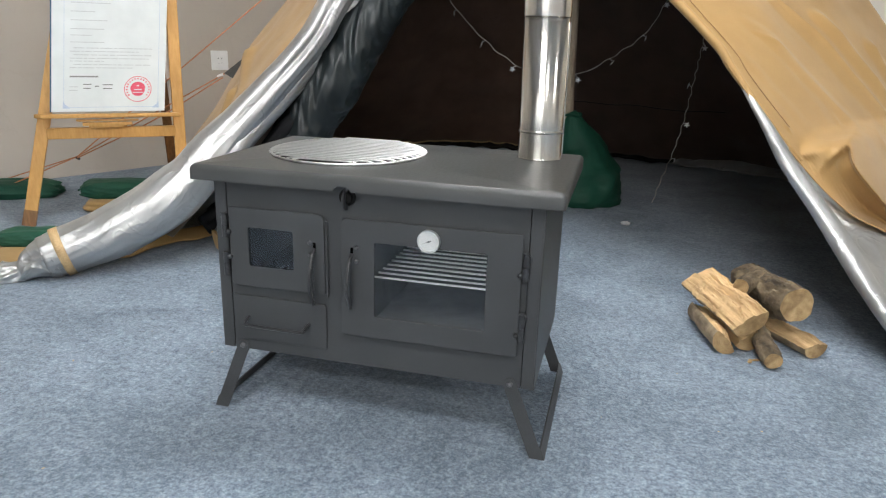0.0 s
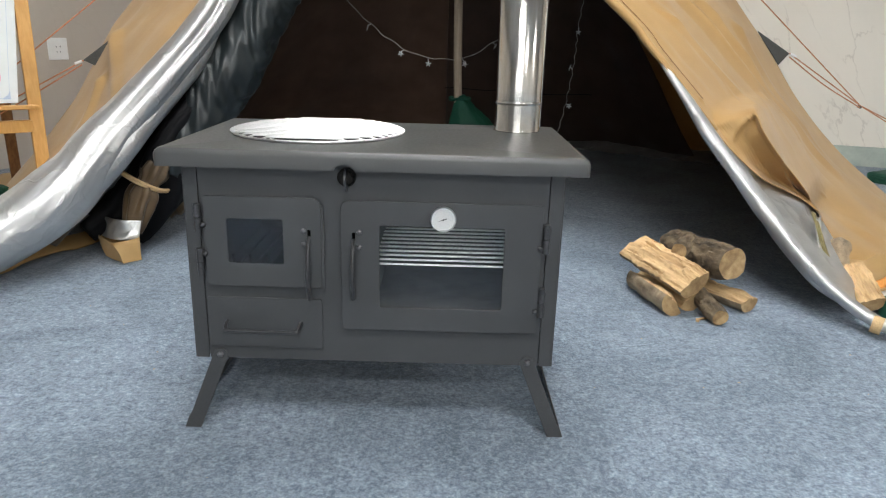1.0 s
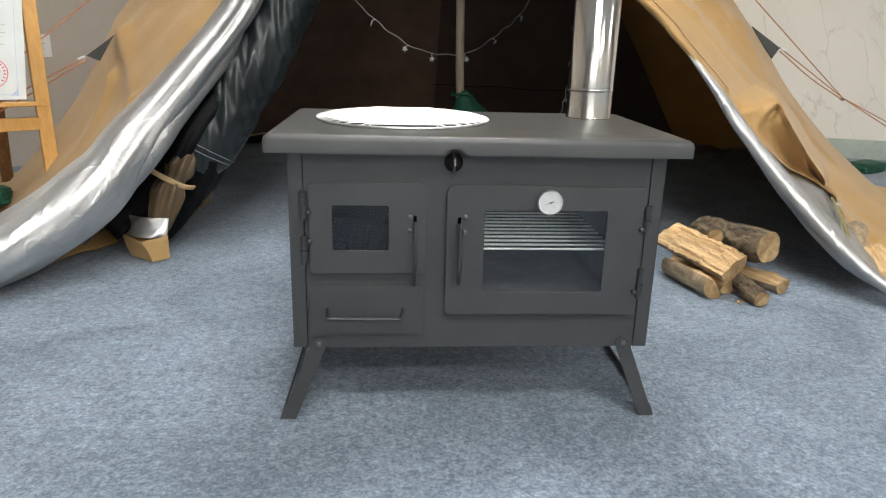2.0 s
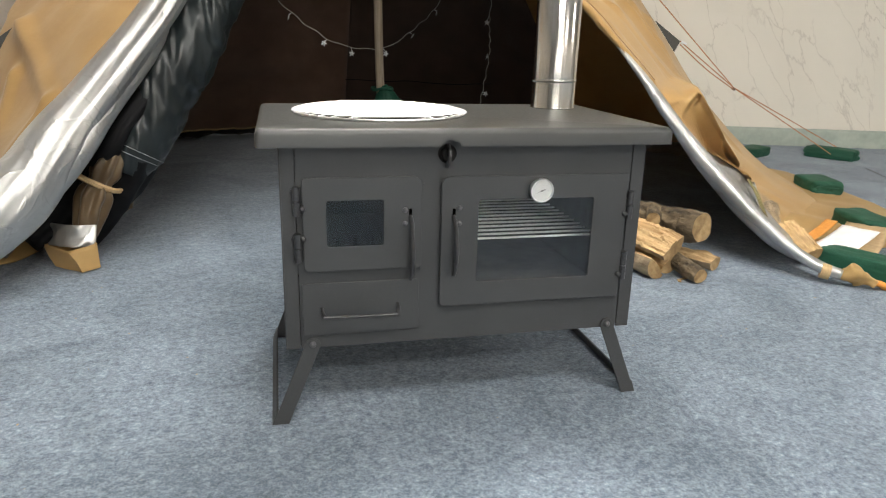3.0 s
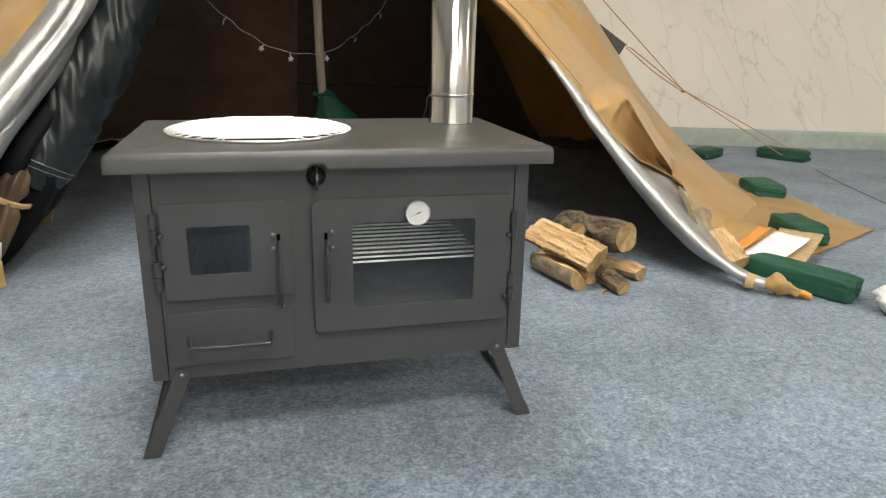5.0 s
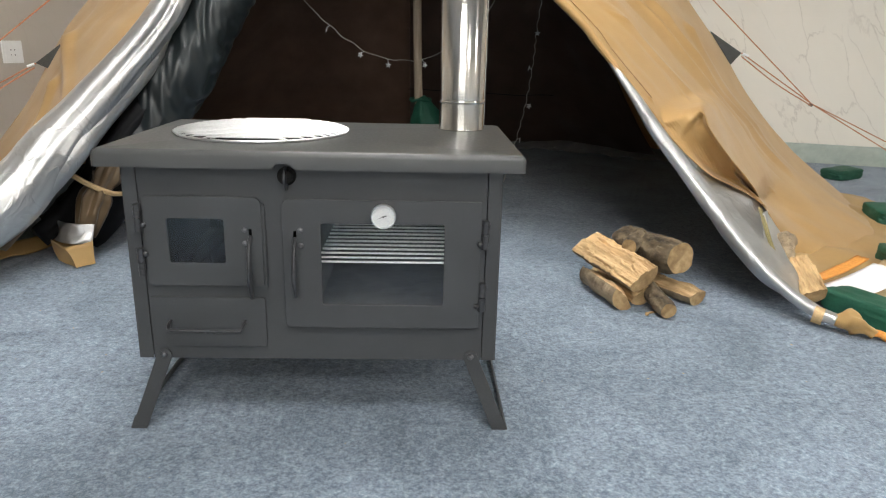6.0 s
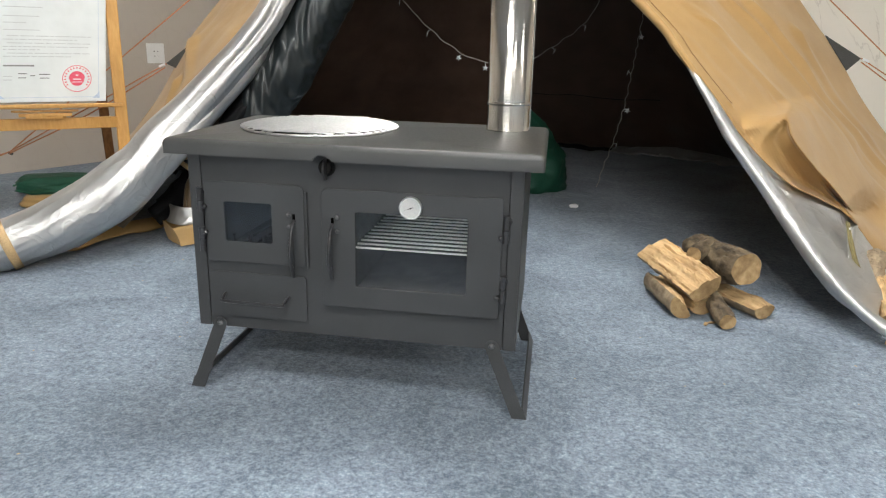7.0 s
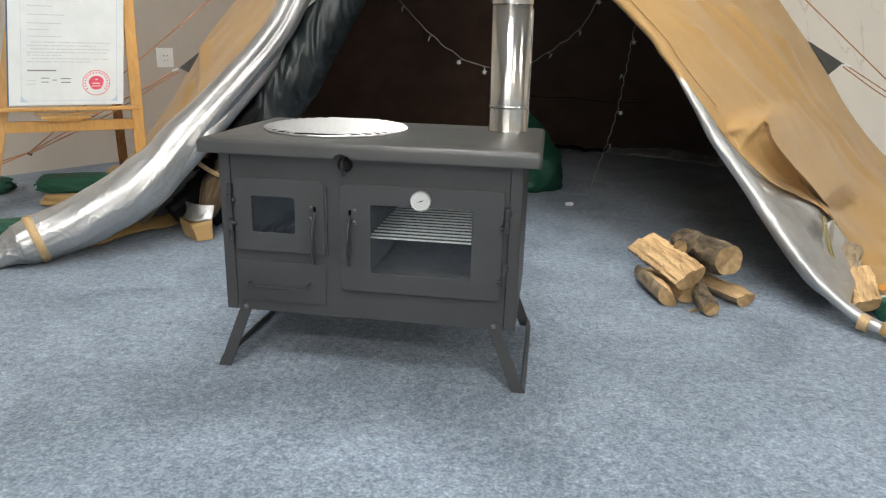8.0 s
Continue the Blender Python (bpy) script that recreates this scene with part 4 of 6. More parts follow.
mid_r2 = [(1.75, 1.25, 0.012), (1.58, 1.38, 0.12), (1.43, 1.46, 0.25), (1.32, 1.48, 0.37), (1.22, 1.50, 0.48), (1.12, 1.53, 0.60), (1.03, 1.56, 0.71), (0.92, 1.62, 0.84), (0.60, 1.78, 1.25), APEX]
sil_r = [(2.08, 2.00, 0.012), (1.86, 1.90, 0.14), (1.70, 1.86, 0.26), (1.60, 1.87, 0.36), (1.53, 1.92, 0.46), (1.46, 1.96, 0.57), (1.40, 2.00, 0.67), (1.30, 2.01, 0.79), (0.85, 2.06, 1.35), APEX]
side_r = [(1.95, 2.62, 0.012), (1.72, 2.50, 0.26), (1.48, 2.44, 0.52), (1.22, 2.38, 0.80), (0.80, 2.30, 1.35), APEX]
back_r = [(1.15, 3.22, 0.012), (1.02, 3.06, 0.26), (0.90, 2.92, 0.52), (0.76, 2.78, 0.80), (0.50, 2.55, 1.35), APEX]
back_m = [(0.10, 3.52, 0.012), (0.10, 3.34, 0.26), (0.10, 3.14, 0.52), (0.10, 2.94, 0.80), (0.10, 2.60, 1.35), APEX]
back_l = [(-0.86, 3.42, 0.012), (-0.74, 3.24, 0.26), (-0.62, 3.04, 0.52), (-0.50, 2.86, 0.80), (-0.28, 2.56, 1.35), APEX]
side_l = [(-1.52, 2.45, 0.012), (-1.32, 2.38, 0.26), (-1.14, 2.34, 0.52), (-0.94, 2.30, 0.80), (-0.55, 2.24, 1.35), APEX]
sil_l = [(-1.58, 1.51, 0.012), (-1.38, 1.51, 0.22), (-1.25, 1.555, 0.39), (-1.19, 1.615, 0.52), (-1.158, 1.685, 0.62), (-1.11, 1.795, 0.74), (-0.62, 1.98, 1.35), APEX]
mid_l = [(-1.27, 1.04, 0.012), (-1.07, 1.08, 0.22), (-0.93, 1.12, 0.38), (-0.86, 1.18, 0.52), (-0.80, 1.26, 0.64), (-0.73, 1.36, 0.77), (-0.45, 1.70, 1.35), APEX]
hem_l = [(-1.20, 0.72, 0.06), (-1.01, 0.82, 0.22), (-0.86, 0.87, 0.34), (-0.75, 0.94, 0.45), (-0.67, 1.03, 0.57), (-0.59, 1.11, 0.69), (-0.34, 1.30, 1.05), (-0.06, 1.47, 1.30), (0.02, 1.75, 1.62), APEX]

RIDGE = [Vector(p) for p in ((0.922, 0.845, 0.479), (0.950, 0.850, 0.425), (1.039, 0.905, 0.342), (1.116, 0.935, 0.272), (1.175, 0.95, 0.207), (1.215, 0.95, 0.140), (1.24, 0.97, 0.06))]
FACE = Vector((0.30, -0.85, 0.43)).normalized()       # the way this wall faces
FOLD = Vector((-0.36, -0.92, 0.10)).normalized()      # the way its slack fold leans out
ACROSS = Vector((0, 0, 1)).cross(FOLD).normalized()
RISE = FOLD.cross(ACROSS)


def pleat(p, a, b, height, width):
    """Height of a soft crease along the line from a to b, higher at a."""
    a, b = Vector(a), Vector(b)
    d = b - a
    t = max(0.0, min(1.0, (p - a).dot(d) / d.dot(d)))
    gap = (p - a.lerp(b, t)).length
    return height * (1 - 0.7 * t) * max(0.0, 1 - gap / width) ** 1.25


def f_of(p):
    return p.dot(Vector((0.72, 0.30, 0.50)))


def flat(p):
    return Vector((p.dot(ACROSS), p.dot(RISE)))


bm = bmesh.new()
g = cloth(bm, [hem_r, mid_r1, mid_r2, sil_r], 180, 420, 0.010, 3.0, 2.4, 0.0)
NC = 120
crest = glide(RIDGE, NC)
crest_flat = [flat(p) for p in crest]
edge_flat = [flat(row[0].co) for row in g[:300]]
lift, wide = [], []
for p, q in zip(crest, crest_flat):
    under = min((v for row in g for v in row[:100] if abs(v.co.z - p.z) < 0.14), key=lambda v: (flat(v.co) - q).length)
    lift.append(max(0.0, (p - under.co).dot(FOLD)))
    wide.append(max(0.012, min((q - e).length for e in edge_flat)))
reach = [0.0]
for q, r in zip(crest_flat, crest_flat[1:]):
    reach.append(reach[-1] + (r - q).length)
lift = [sum(lift[max(0, k - 8):k + 9]) / len(lift[max(0, k - 8):k + 9]) for k in range(NC)]
CREASES = (((0.85, 1.45, 0.85), (1.35, 1.45, 0.36), 0.040, 0.075), ((1.0, 1.6, 0.80), (1.55, 1.55, 0.20), 0.036, 0.065), ((0.72, 1.18, 0.80), (1.10, 1.26, 0.42), 0.022, 0.05),
           ((1.2, 1.75, 0.7), (1.6, 1.6, 0.2), 0.024, 0.06), ((0.62, 1.45, 1.05), (1.52, 1.50, 0.16), 0.020, 0.030), ((0.75, 1.52, 1.0), (1.30, 1.30, 0.34), 0.014, 0.022),
           ((0.70, 1.05, 0.70), (0.86, 1.02, 0.52), 0.012, 0.035), ((1.32, 1.20, 0.30), (1.48, 1.15, 0.06), 0.03, 0.06),
           ((1.025, 1.543, 0.74), (1.37, 1.62, 0.446), 0.016, 0.018), ((1.34, 1.60, 0.46), (1.584, 1.787, 0.332), 0.012, 0.020), ((0.705, 1.164, 0.757), (0.90, 1.25, 0.65), 0.010, 0.014),
           ((1.005, 1.161, 0.485), (0.87, 1.25, 0.68), 0.013, 0.015), ((1.09, 1.407, 0.582), (1.21, 1.29, 0.379), 0.014, 0.018), ((1.378, 1.271, 0.186), (1.20, 1.29, 0.39), 0.014, 0.022),
           ((0.938, 0.923, 0.478), (0.86, 0.99, 0.54), 0.010, 0.012), ((0.888, 0.960, 0.508), (0.83, 1.03, 0.55), 0.007, 0.009), ((0.80, 0.95, 0.50), (0.90, 0.93, 0.46), 0.009, 0.010))
for row in g:
    for col, v in enumerate(row):
        p = v.co.copy()
        k = sum(pleat(p, *c) for c in CREASES)
        w = p.dot(Vector((-0.62, 0.22, 0.75)))
        k += 0.007 * (1 - 2 * abs(noise.noise(Vector((w * 1.1, f_of(p) * 3.6, 3.0)))))
        fold = 0.0
        if p.z < 0.64 and col < 110:
            f = flat(p)
            i = min(range(NC), key=lambda j: (crest_flat[j] - f).length_squared)
            off = f - crest_flat[i]
            run = (crest_flat[min(NC - 1, i + 1)] - crest_flat[max(0, i - 1)]).normalized()      # down along the crest
            past = max(0.0, -off.dot(run)) if i == 0 else 0.0
            side = off.x * -run.y + off.y * run.x                                               # above 0 on the gentle side
            fade = max(0.0, 1 - past / 0.075)
            fade = fade * fade * (3 - 2 * fade)
            down = i / (NC - 1)
            end = min(1.0, (1 - down) / 0.25)
            high = (0.82 + 0.18 * min(1.0, down / 0.2)) * lift[i] * fade * end * end * (3 - 2 * end)
            if side >= 0:
                away = max(0.0, 1 - side / 0.16)
                fold = high * away * away * (1.5 - 0.5 * away)
            else:
                taut = max(0.0, 1 + side / wide[i])
                dip = (0.016 * math.exp(-(side / 0.020) ** 2) + 0.038 * max(0.0, 1 - down / 0.30) * min(1.0, taut / 0.5)) * end
                below = reach[i] - past + 0.55 * side            # the mouth of the pocket slants down to the hem
                step = min(1.0, -side / 0.008) * max(0.0, min(1.0, below / 0.010))
                fold = high * taut - dip * step
        v.co += FACE * (k * min(1.0, p.z / 0.10)) + FOLD * fold
# ease the steps left by the fold
eased = [[(g[r - 1][c].co + g[r + 1][c].co + g[r][c - 1].co + g[r][c + 1].co) / 4 for c in range(2, 110)] for r in range(30, 230)]
for r in range(30, 230):
    for c in range(2, 110):
        g[r][c].co = g[r][c].co.lerp(eased[r - 30][c - 2], 0.5)
hem_line = [row[0].co.copy() for row in g[:365:2]]
under_line = [row[5].co - FACE * 0.005 for row in g[8:310:11] if row[5].co.z < 0.64]
stitch = [row[13].co + Vector((0.1, -0.75, 0.35)) * 0.0045 for row in g[:365:2] if row[13].co.z > 0.50]
ob = part("front_wall_panel", bm, lined_canvas, tent, "tan canvas panel with creases", smooth=180)
thicken(ob, 0.002)
bm = bmesh.new()
sweep(bm, stitch, 0.0011, 6)
part("hem_seam", bm, wood_dark, tent, "dark stitched hem seam")
bm = bmesh.new()
cloth(bm, [sil_r, side_r, back_r, back_m], 70, 70, 0.010, 8.0, 3.0, 0.003)
thicken(part("rear_wall_panel", bm, tan_canvas, tent, smooth=180), 0.002)
bm = bmesh.new()
cloth(bm, [back_m, back_l, side_l, sil_l], 70, 70, 0.010, 12.0, 3.0, 0.003)
thicken(part("rear_wall_panel", bm, tan_canvas, tent, smooth=180), 0.002)
bm = bmesh.new()
for row in cloth(bm, [sil_l, mid_l, hem_l], 110, 190, 0.009, 17.0, 3.0, 0.0):
    for v in row:
        k = pleat(v.co, (-1.067, 1.542, 0.614), (-0.89, 1.095, 0.417), 0.030, 0.05) + pleat(v.co, (-0.89, 1.095, 0.417), (-0.993, 1.056, 0.292), 0.020, 0.05)
        k += pleat(v.co, (-1.055, 1.374, 0.469), (-1.10, 1.25, 0.30), 0.022, 0.05)
        v.co += Vector((-0.50, -0.75, 0.43)) * k
thicken(part("front_wall_panel", bm, lined_canvas, tent, "tan canvas panel with creases", smooth=180), 0.002)


def pulled(curve, k=0.94, low=0.03):
    """The same rib, drawn in towards the pole."""
    out = []
    for x, y, z in curve:
        out.append((APEX[0] + (x - APEX[0]) * k, APEX[1] + (y - APEX[1]) * k, max(low, z - 0.02)))
    return out


# brown inner tent; the right half's shade is put into a darker cloth
def between(a, b, k):
    return [tuple(p + (q - p) * k for p, q in zip(u, v)) for u, v in zip(a, b)]


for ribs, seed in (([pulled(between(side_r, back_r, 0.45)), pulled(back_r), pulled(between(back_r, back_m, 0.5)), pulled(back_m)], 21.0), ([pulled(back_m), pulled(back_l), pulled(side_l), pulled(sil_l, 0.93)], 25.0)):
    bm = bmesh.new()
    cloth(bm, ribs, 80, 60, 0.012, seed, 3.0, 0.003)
    thicken(part("inner_wall", bm, liner_cloth if seed > 22 else shaded_liner_cloth, tent, "dark brown inner tent wall", smooth=180), 0.001)
# ground flap of the inner tent, crumpled
foot = [pulled(c)[0] for c in (sil_r, side_r, back_r, back_m, back_l, side_l, sil_l)]
lane = glide(foot, 160)
bm = bmesh.new()


def flap_point(u, v):
    p = lane[min(159, int(u * 159))]
    to = Vector((APEX[0] - p.x, APEX[1] - p.y, 0)).normalized()
    q = p + to * (0.02 + 0.10 * v)
    return Vector((q.x, q.y, 0.004 + (0.055 if u < 0.40 else 0.020) * (1 - v) + 0.014 * (1 + nz(q, 14, 2.0)) + 0.01 * (1 + nz(q, 40, 5.0))))


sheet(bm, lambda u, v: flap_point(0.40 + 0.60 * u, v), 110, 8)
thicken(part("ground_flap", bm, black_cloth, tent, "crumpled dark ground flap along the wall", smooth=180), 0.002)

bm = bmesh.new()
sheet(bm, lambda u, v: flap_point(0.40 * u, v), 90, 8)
thicken(part("ground_flap", bm, lit_flap_cloth, tent, "crumpled silver ground flap, its lit look coloured in grey", smooth=180), 0.002)

bm = bmesh.new()
sweep(bm, [flap_point(0.52 + 0.40 * k / 60, 0.25) + Vector((0, 0, 0.010)) for k in range(61)], 0.005, 6)
part("flap_edge", bm, webbing, tent, "brown piped edge of the ground flap", smooth=60)

# sewn seams across the dark inner wall
for height in (0.36,):
    seam = []
    for rib in (back_r, between(back_r, back_m, 0.5), back_m):
        low, high = [(p, q) for p, q in zip(pulled(rib), pulled(rib)[1:]) if p[2] <= height <= q[2]][0]
        seam.append(Vector(low).lerp(Vector(high), (height - low[2]) / (high[2] - low[2])) + Vector((-0.01, -0.03, 0)))
    bm = bmesh.new()
    sweep(bm, [p + Vector((0, 0.012 * nz(p, 4, 3.0), 0.010 * nz(p, 6, 1.0))) for p in even(seam, 40)], 0.0022, 6)
    part("inner_seam", bm, black_cloth, tent, "dark sewn seam", smooth=60)

# right entrance: silver-lined roll along the hem, and the lining behind it
tube_r = [(1.160, 0.470, 0.028), (1.130, 0.500, 0.036), (1.092, 0.540, 0.058), (1.053, 0.575, 0.090), (1.015, 0.615, 0.130), (0.978, 0.672, 0.180), (0.942, 0.735, 0.238), (0.900, 0.790, 0.300), (0.850, 0.818, 0.362), (0.798, 0.845, 0.43), (0.754, 0.880, 0.50), (0.714, 0.920, 0.56), (0.662, 0.985, 0.640)]
bm = bmesh.new()
sweep(bm, even(tube_r, 130), lambda u: (0.0165 + 0.008 * math.exp(-((u - 0.40) / 0.16) ** 2)) * min(1.0, 0.12 + 3.0 * (1 - u)), 28,
      shape=lambda u, a: 1 + 0.14 * math.cos(2 * a + 3 * u) + 0.06 * (1 - 2 * abs(noise.noise(Vector((u * 9, 2 * math.cos(a), 2 * math.sin(a)))))) + 0.04 * (1 - 2 * abs(noise.noise(Vector((u * 34, 3 * math.cos(a), 3 * math.sin(a)))))))
part("rolled_edge", bm, silver, tent, "rolled door edge with silver lining outward", smooth=180)
# the canvas edge above it is folded back on itself
bm = bmesh.new()
sweep(bm, [p + Vector((0.006, 0.010, 0.0)) for p in hem_line if p.z > 0.42], lambda u: 0.006 + 0.007 * min(1.0, 5 * u), 14, shape=lambda u, a: 1 + 0.15 * noise.noise(Vector((u * 14, math.cos(a), math.sin(a)))))
part("folded_hem", bm, lined_canvas, tent, "rounded folded canvas hem", smooth=180)
lin_a = [tuple(p) for p in even(tube_r, 12)][1:]
lin_b = [tuple(p) for p in under_line]
lin_m = []
for k in range(11):
    a, b = Vector(lin_a[k]), Vector(even(lin_b, 11)[k])
    lin_m.append(tuple(a.lerp(b, 0.5) + Vector((0.010, 0.030, -0.022)) * math.sin(math.pi * k / 10)))
bm = bmesh.new()
g_l = cloth(bm, [lin_a, lin_m, lin_b], 80, 150, 0.004, 31.0, 7.0, 0.0)
for r, row in enumerate(g_l):
    for c, v in enumerate(row):
        e = math.sin(math.pi * c / 79)
        q = Vector((r * 0.05, c * 0.045, 4.0))
        v.co += Vector((0.2, -0.8, 0.3)) * e * (0.016 * (1 - 2.4 * abs(noise.noise(q * 0.55))) + 0.003 * (1 - 2.4 * abs(noise.noise(q * 1.9))))
        v.co.z = max(v.co.z, 0.006)
thicken(part("lining", bm, silver, tent, "wrinkled silver lining", smooth=180), 0.001)
# slack pleat of the lining and its olive tape
bm = bmesh.new()
cloth(bm, [[(1.085, 0.66, 0.055), (1.108, 0.745, 0.12), (1.130, 0.85, 0.195)], [(1.105, 0.680, 0.045), (1.128, 0.765, 0.11), (1.150, 0.86, 0.20)], [(1.135, 0.73, 0.03), (1.160, 0.825, 0.10), (1.185, 0.92, 0.19)]], 22, 40, 0.006, 39.0, 9.0, 0.0)
thicken(part("lining_pleat", bm, silver, tent, "standing pleat of the silver lining", smooth=180), 0.001)
bm = bmesh.new()
sweep(bm, even([(1.140, 0.880, 0.205), (1.128, 0.815, 0.175), (1.138, 0.785, 0.125), (1.158, 0.770, 0.080), (1.180, 0.76, 0.035)], 24), 0.0065, 8, shape=lambda u, a: 0.25 + 0.75 * abs(math.sin(a)))
part("lining_tape", bm, olive_tape, tent, "olive webbing tape", smooth=60)
bm = bmesh.new()
hang = [Vector(p) + Vector((-0.004, 0.022, -0.030 * math.sin(math.pi * min(1.0, k / 8)))) for k, p in enumerate(tube_r[1:10])]
cloth(bm, [[tuple(Vector(p)) for p in tube_r[1:10]], [tuple(p) for p in hang], [tuple(p + Vector((0.02, 0.03, -0.012))) for p in hang]], 18, 80, 0.004, 37.0, 6.0, 0.0)
for v in bm.verts:
    v.co.z = max(v.co.z, 0.004)
thicken(part("lining_sag", bm, silver, tent, "silver lining sagging under the rolled edge", smooth=180), 0.001)
# end of the right roll: strap and knotted tail
bm = bmesh.new()
sweep(bm, [Vector((1.118, 0.500, 0.033)), Vector((1.136, 0.487, 0.030))], 0.021, 16)
part("tie_strap", bm, webbing, tent, "tan webbing strap")
bm = bmesh.new()
sweep(bm, even([(1.150, 0.475, 0.026), (1.165, 0.462, 0.030), (1.183, 0.447, 0.033), (1.205, 0.430, 0.026), (1.222, 0.420, 0.014)], 24), lambda u: 0.010 + 0.015 * math.sin(math.pi * min(1, u * 1.15)) ** 2, 18,
      shape=lambda u, a: 1 + 0.25 * math.sin(3 * a + 5 * u) + 0.3 * noise.noise(Vector((u * 7, 2 * math.cos(a), 2 * math.sin(a)))))
part("roll_tail", bm, tan_canvas, tent, "crumpled tan canvas tail", smooth=180)
bm = bmesh.new()
sweep(bm, even([(1.212, 0.427, 0.014), (1.232, 0.419, 0.017), (1.250, 0.414, 0.008)], 10), lambda u: 0.006 + 0.004 * u, 8, shape=lambda u, a: 1 + 0.5 * math.cos(a) ** 2)
part("toggle", bm, orange_cloth, tent, "orange toggle end", smooth=180)

# canvas skirt spread over the floor on the right
bm = bmesh.new()


def skirt_point(u, v):
    a = glide([(1.22, 0.74, 0), (1.40, 1.00, 0), (1.67, 1.27, 0), (1.93, 1.68, 0), (2.08, 2.03, 0)], 41)[int(round(u * 40))]
    a += (Vector((APEX[0], APEX[1], 0)) - a).normalized() * 0.10 * min(1.0, u / 0.15)
    rim = [Vector(p) for p in ((1.33, 0.63, 0), (1.50, 0.71, 0), (1.60, 0.755, 0), (1.985, 0.935, 0), (2.02, 1.20, 0), (2.10, 1.52, 0), (2.17, 1.98, 0))]
    k = min(5, int(u * 6))
    b = rim[k].lerp(rim[k + 1], u * 6 - k)
    p = a.lerp(b, v)
    lift = 0.020 * (1 - v) ** 2 + 0.015 * (1 + nz(p, 7, 3.0)) + 0.009 * (1 - 2 * abs(nz(p, 13, 6.0))) + 0.035 * math.exp(-((p.x - 1.50) ** 2 + (p.y - 0.98) ** 2) / 0.01)
    return Vector((p.x, p.y, 0.002 + lift * (1 - 0.6 * v)))


sheet(bm, skirt_point, 41, 26)
thicken(part("skirt", bm, tan_canvas, tent, "tan ground skirt spread flat", smooth=180), 0.002)

# skirt behind the left roll
bm = bmesh.new()


def left_skirt(u, v):
    a = Vector((-1.47, 1.42, 0)).lerp(Vector((-1.60, 2.20, 0)), u)
    b = Vector((-1.585, 1.30, 0)).lerp(Vector((-1.88, 2.05, 0)), u)
    p = a.lerp(b, v)
    return Vector((p.x, p.y, 0.003 + (0.010 * (1 + nz(p, 8, 3.0)) + 0.006 * (1 + nz(p, 20, 6.0)) + 0.02 * (1 - v)) * (1 - 0.6 * v)))


sheet(bm, left_skirt, 30, 14)
thicken(part("skirt", bm, tan_canvas, tent, "tan ground skirt behind the silver flap", smooth=180), 0.002)

# left entrance: big silver roll
roll = [(-1.178, 0.518, 0.060), (-1.15, 0.545, 0.072), (-1.05, 0.64, 0.116), (-0.955, 0.72, 0.178), (-0.878, 0.785, 0.252), (-0.828, 0.83, 0.325), (-0.780, 0.885, 0.40), (-0.668, 0.985, 0.55), (-0.570, 1.065, 0.69), (-0.46, 1.17, 0.90), (-0.10, 1.42, 1.32), (0.04, 1.98, 2.05)]


ROLL_R = [(0.0, 0.060), (0.025, 0.068), (0.08, 0.078), (0.135, 0.080), (0.185, 0.069), (0.25, 0.053), (0.33, 0.046), (1.01, 0.030)]


def roll_r(u):
    """The roll is wide near the floor and tight where it is tied higher up."""
    for (u0, r0), (u1, r1) in zip(ROLL_R, ROLL_R[1:]):
        if u < u1:
            t = (u - u0) / (u1 - u0)
            return r0 + (r1 - r0) * t * t * (3 - 2 * t)
    return ROLL_R[-1][1]


def roll_shape(u, a):
    d = (a - 0.15 - 0.5 * u + math.pi) % (2 * math.pi) - math.pi
    groove = 0.26 * math.exp(-(d / 0.24) ** 2) * min(1, max(0, (u - 0.16) / 0.18))
    d3 = (a + 0.95 + 0.4 * u + math.pi) % (2 * math.pi) - math.pi
    groove += 0.05 * math.exp(-(d3 / 0.25) ** 2) * max(0, 1 - u / 0.3)
    q = Vector((u * 5, 2.2 * math.cos(a), 2.2 * math.sin(a)))
    fold = 1 - 2 * abs(noise.noise(q))
    skew = Vector((u * 13 + 2.0 * math.sin(a), 2.2 * math.cos(a), 2.2 * math.sin(a) + 6 * u))
    crease = 1 - 2.6 * abs(noise.noise(skew))
    fine = 1 - 2.6 * abs(noise.noise(skew * 2.7))
    low = math.exp(-(u / 0.22) ** 2)
    return 1 - groove + 0.030 * fold + crease * (0.012 + 0.014 * low) + fine * (0.005 + 0.004 * low)


bm = bmesh.new()
sweep(bm, even(roll, 260), roll_r, 110, shape=roll_shape)
for v in bm.verts:
    v.co.z = max(v.co.z, 0.004)
part("rolled_flap", bm, silver, tent, "thick rolled door flap, silver lining outward", smooth=180)
bm = bmesh.new()
second = [(-1.06, 0.69, 0.07), (-0.97, 0.74, 0.135), (-0.885, 0.775, 0.205), (-0.815, 0.81, 0.275), (-0.768, 0.86, 0.34), (-0.73, 0.93, 0.41), (-0.63, 1.06, 0.56), (-0.556, 1.15, 0.70), (-0.42, 1.25, 0.90), (-0.09, 1.46, 1.32), (0.05, 1.98, 2.05)]
sweep(bm, even(second, 200), lambda u: 0.044 - 0.012 * min(1, u / 0.35), 50, shape=lambda u, a: 1 + 0.03 * (1 - 2 * abs(noise.noise(Vector((u * 5, 1.6 * math.cos(a), 1.6 * math.sin(a) + 5))))) + 0.015 * (1 - 2 * abs(noise.noise(Vector((u * 26, 3 * math.cos(a), 3 * math.sin(a)))))))
part("inner_roll", bm, silver, tent, "thinner silver roll beside the flap", smooth=180)
# crumpled end and strap of the left roll
bm = bmesh.new()
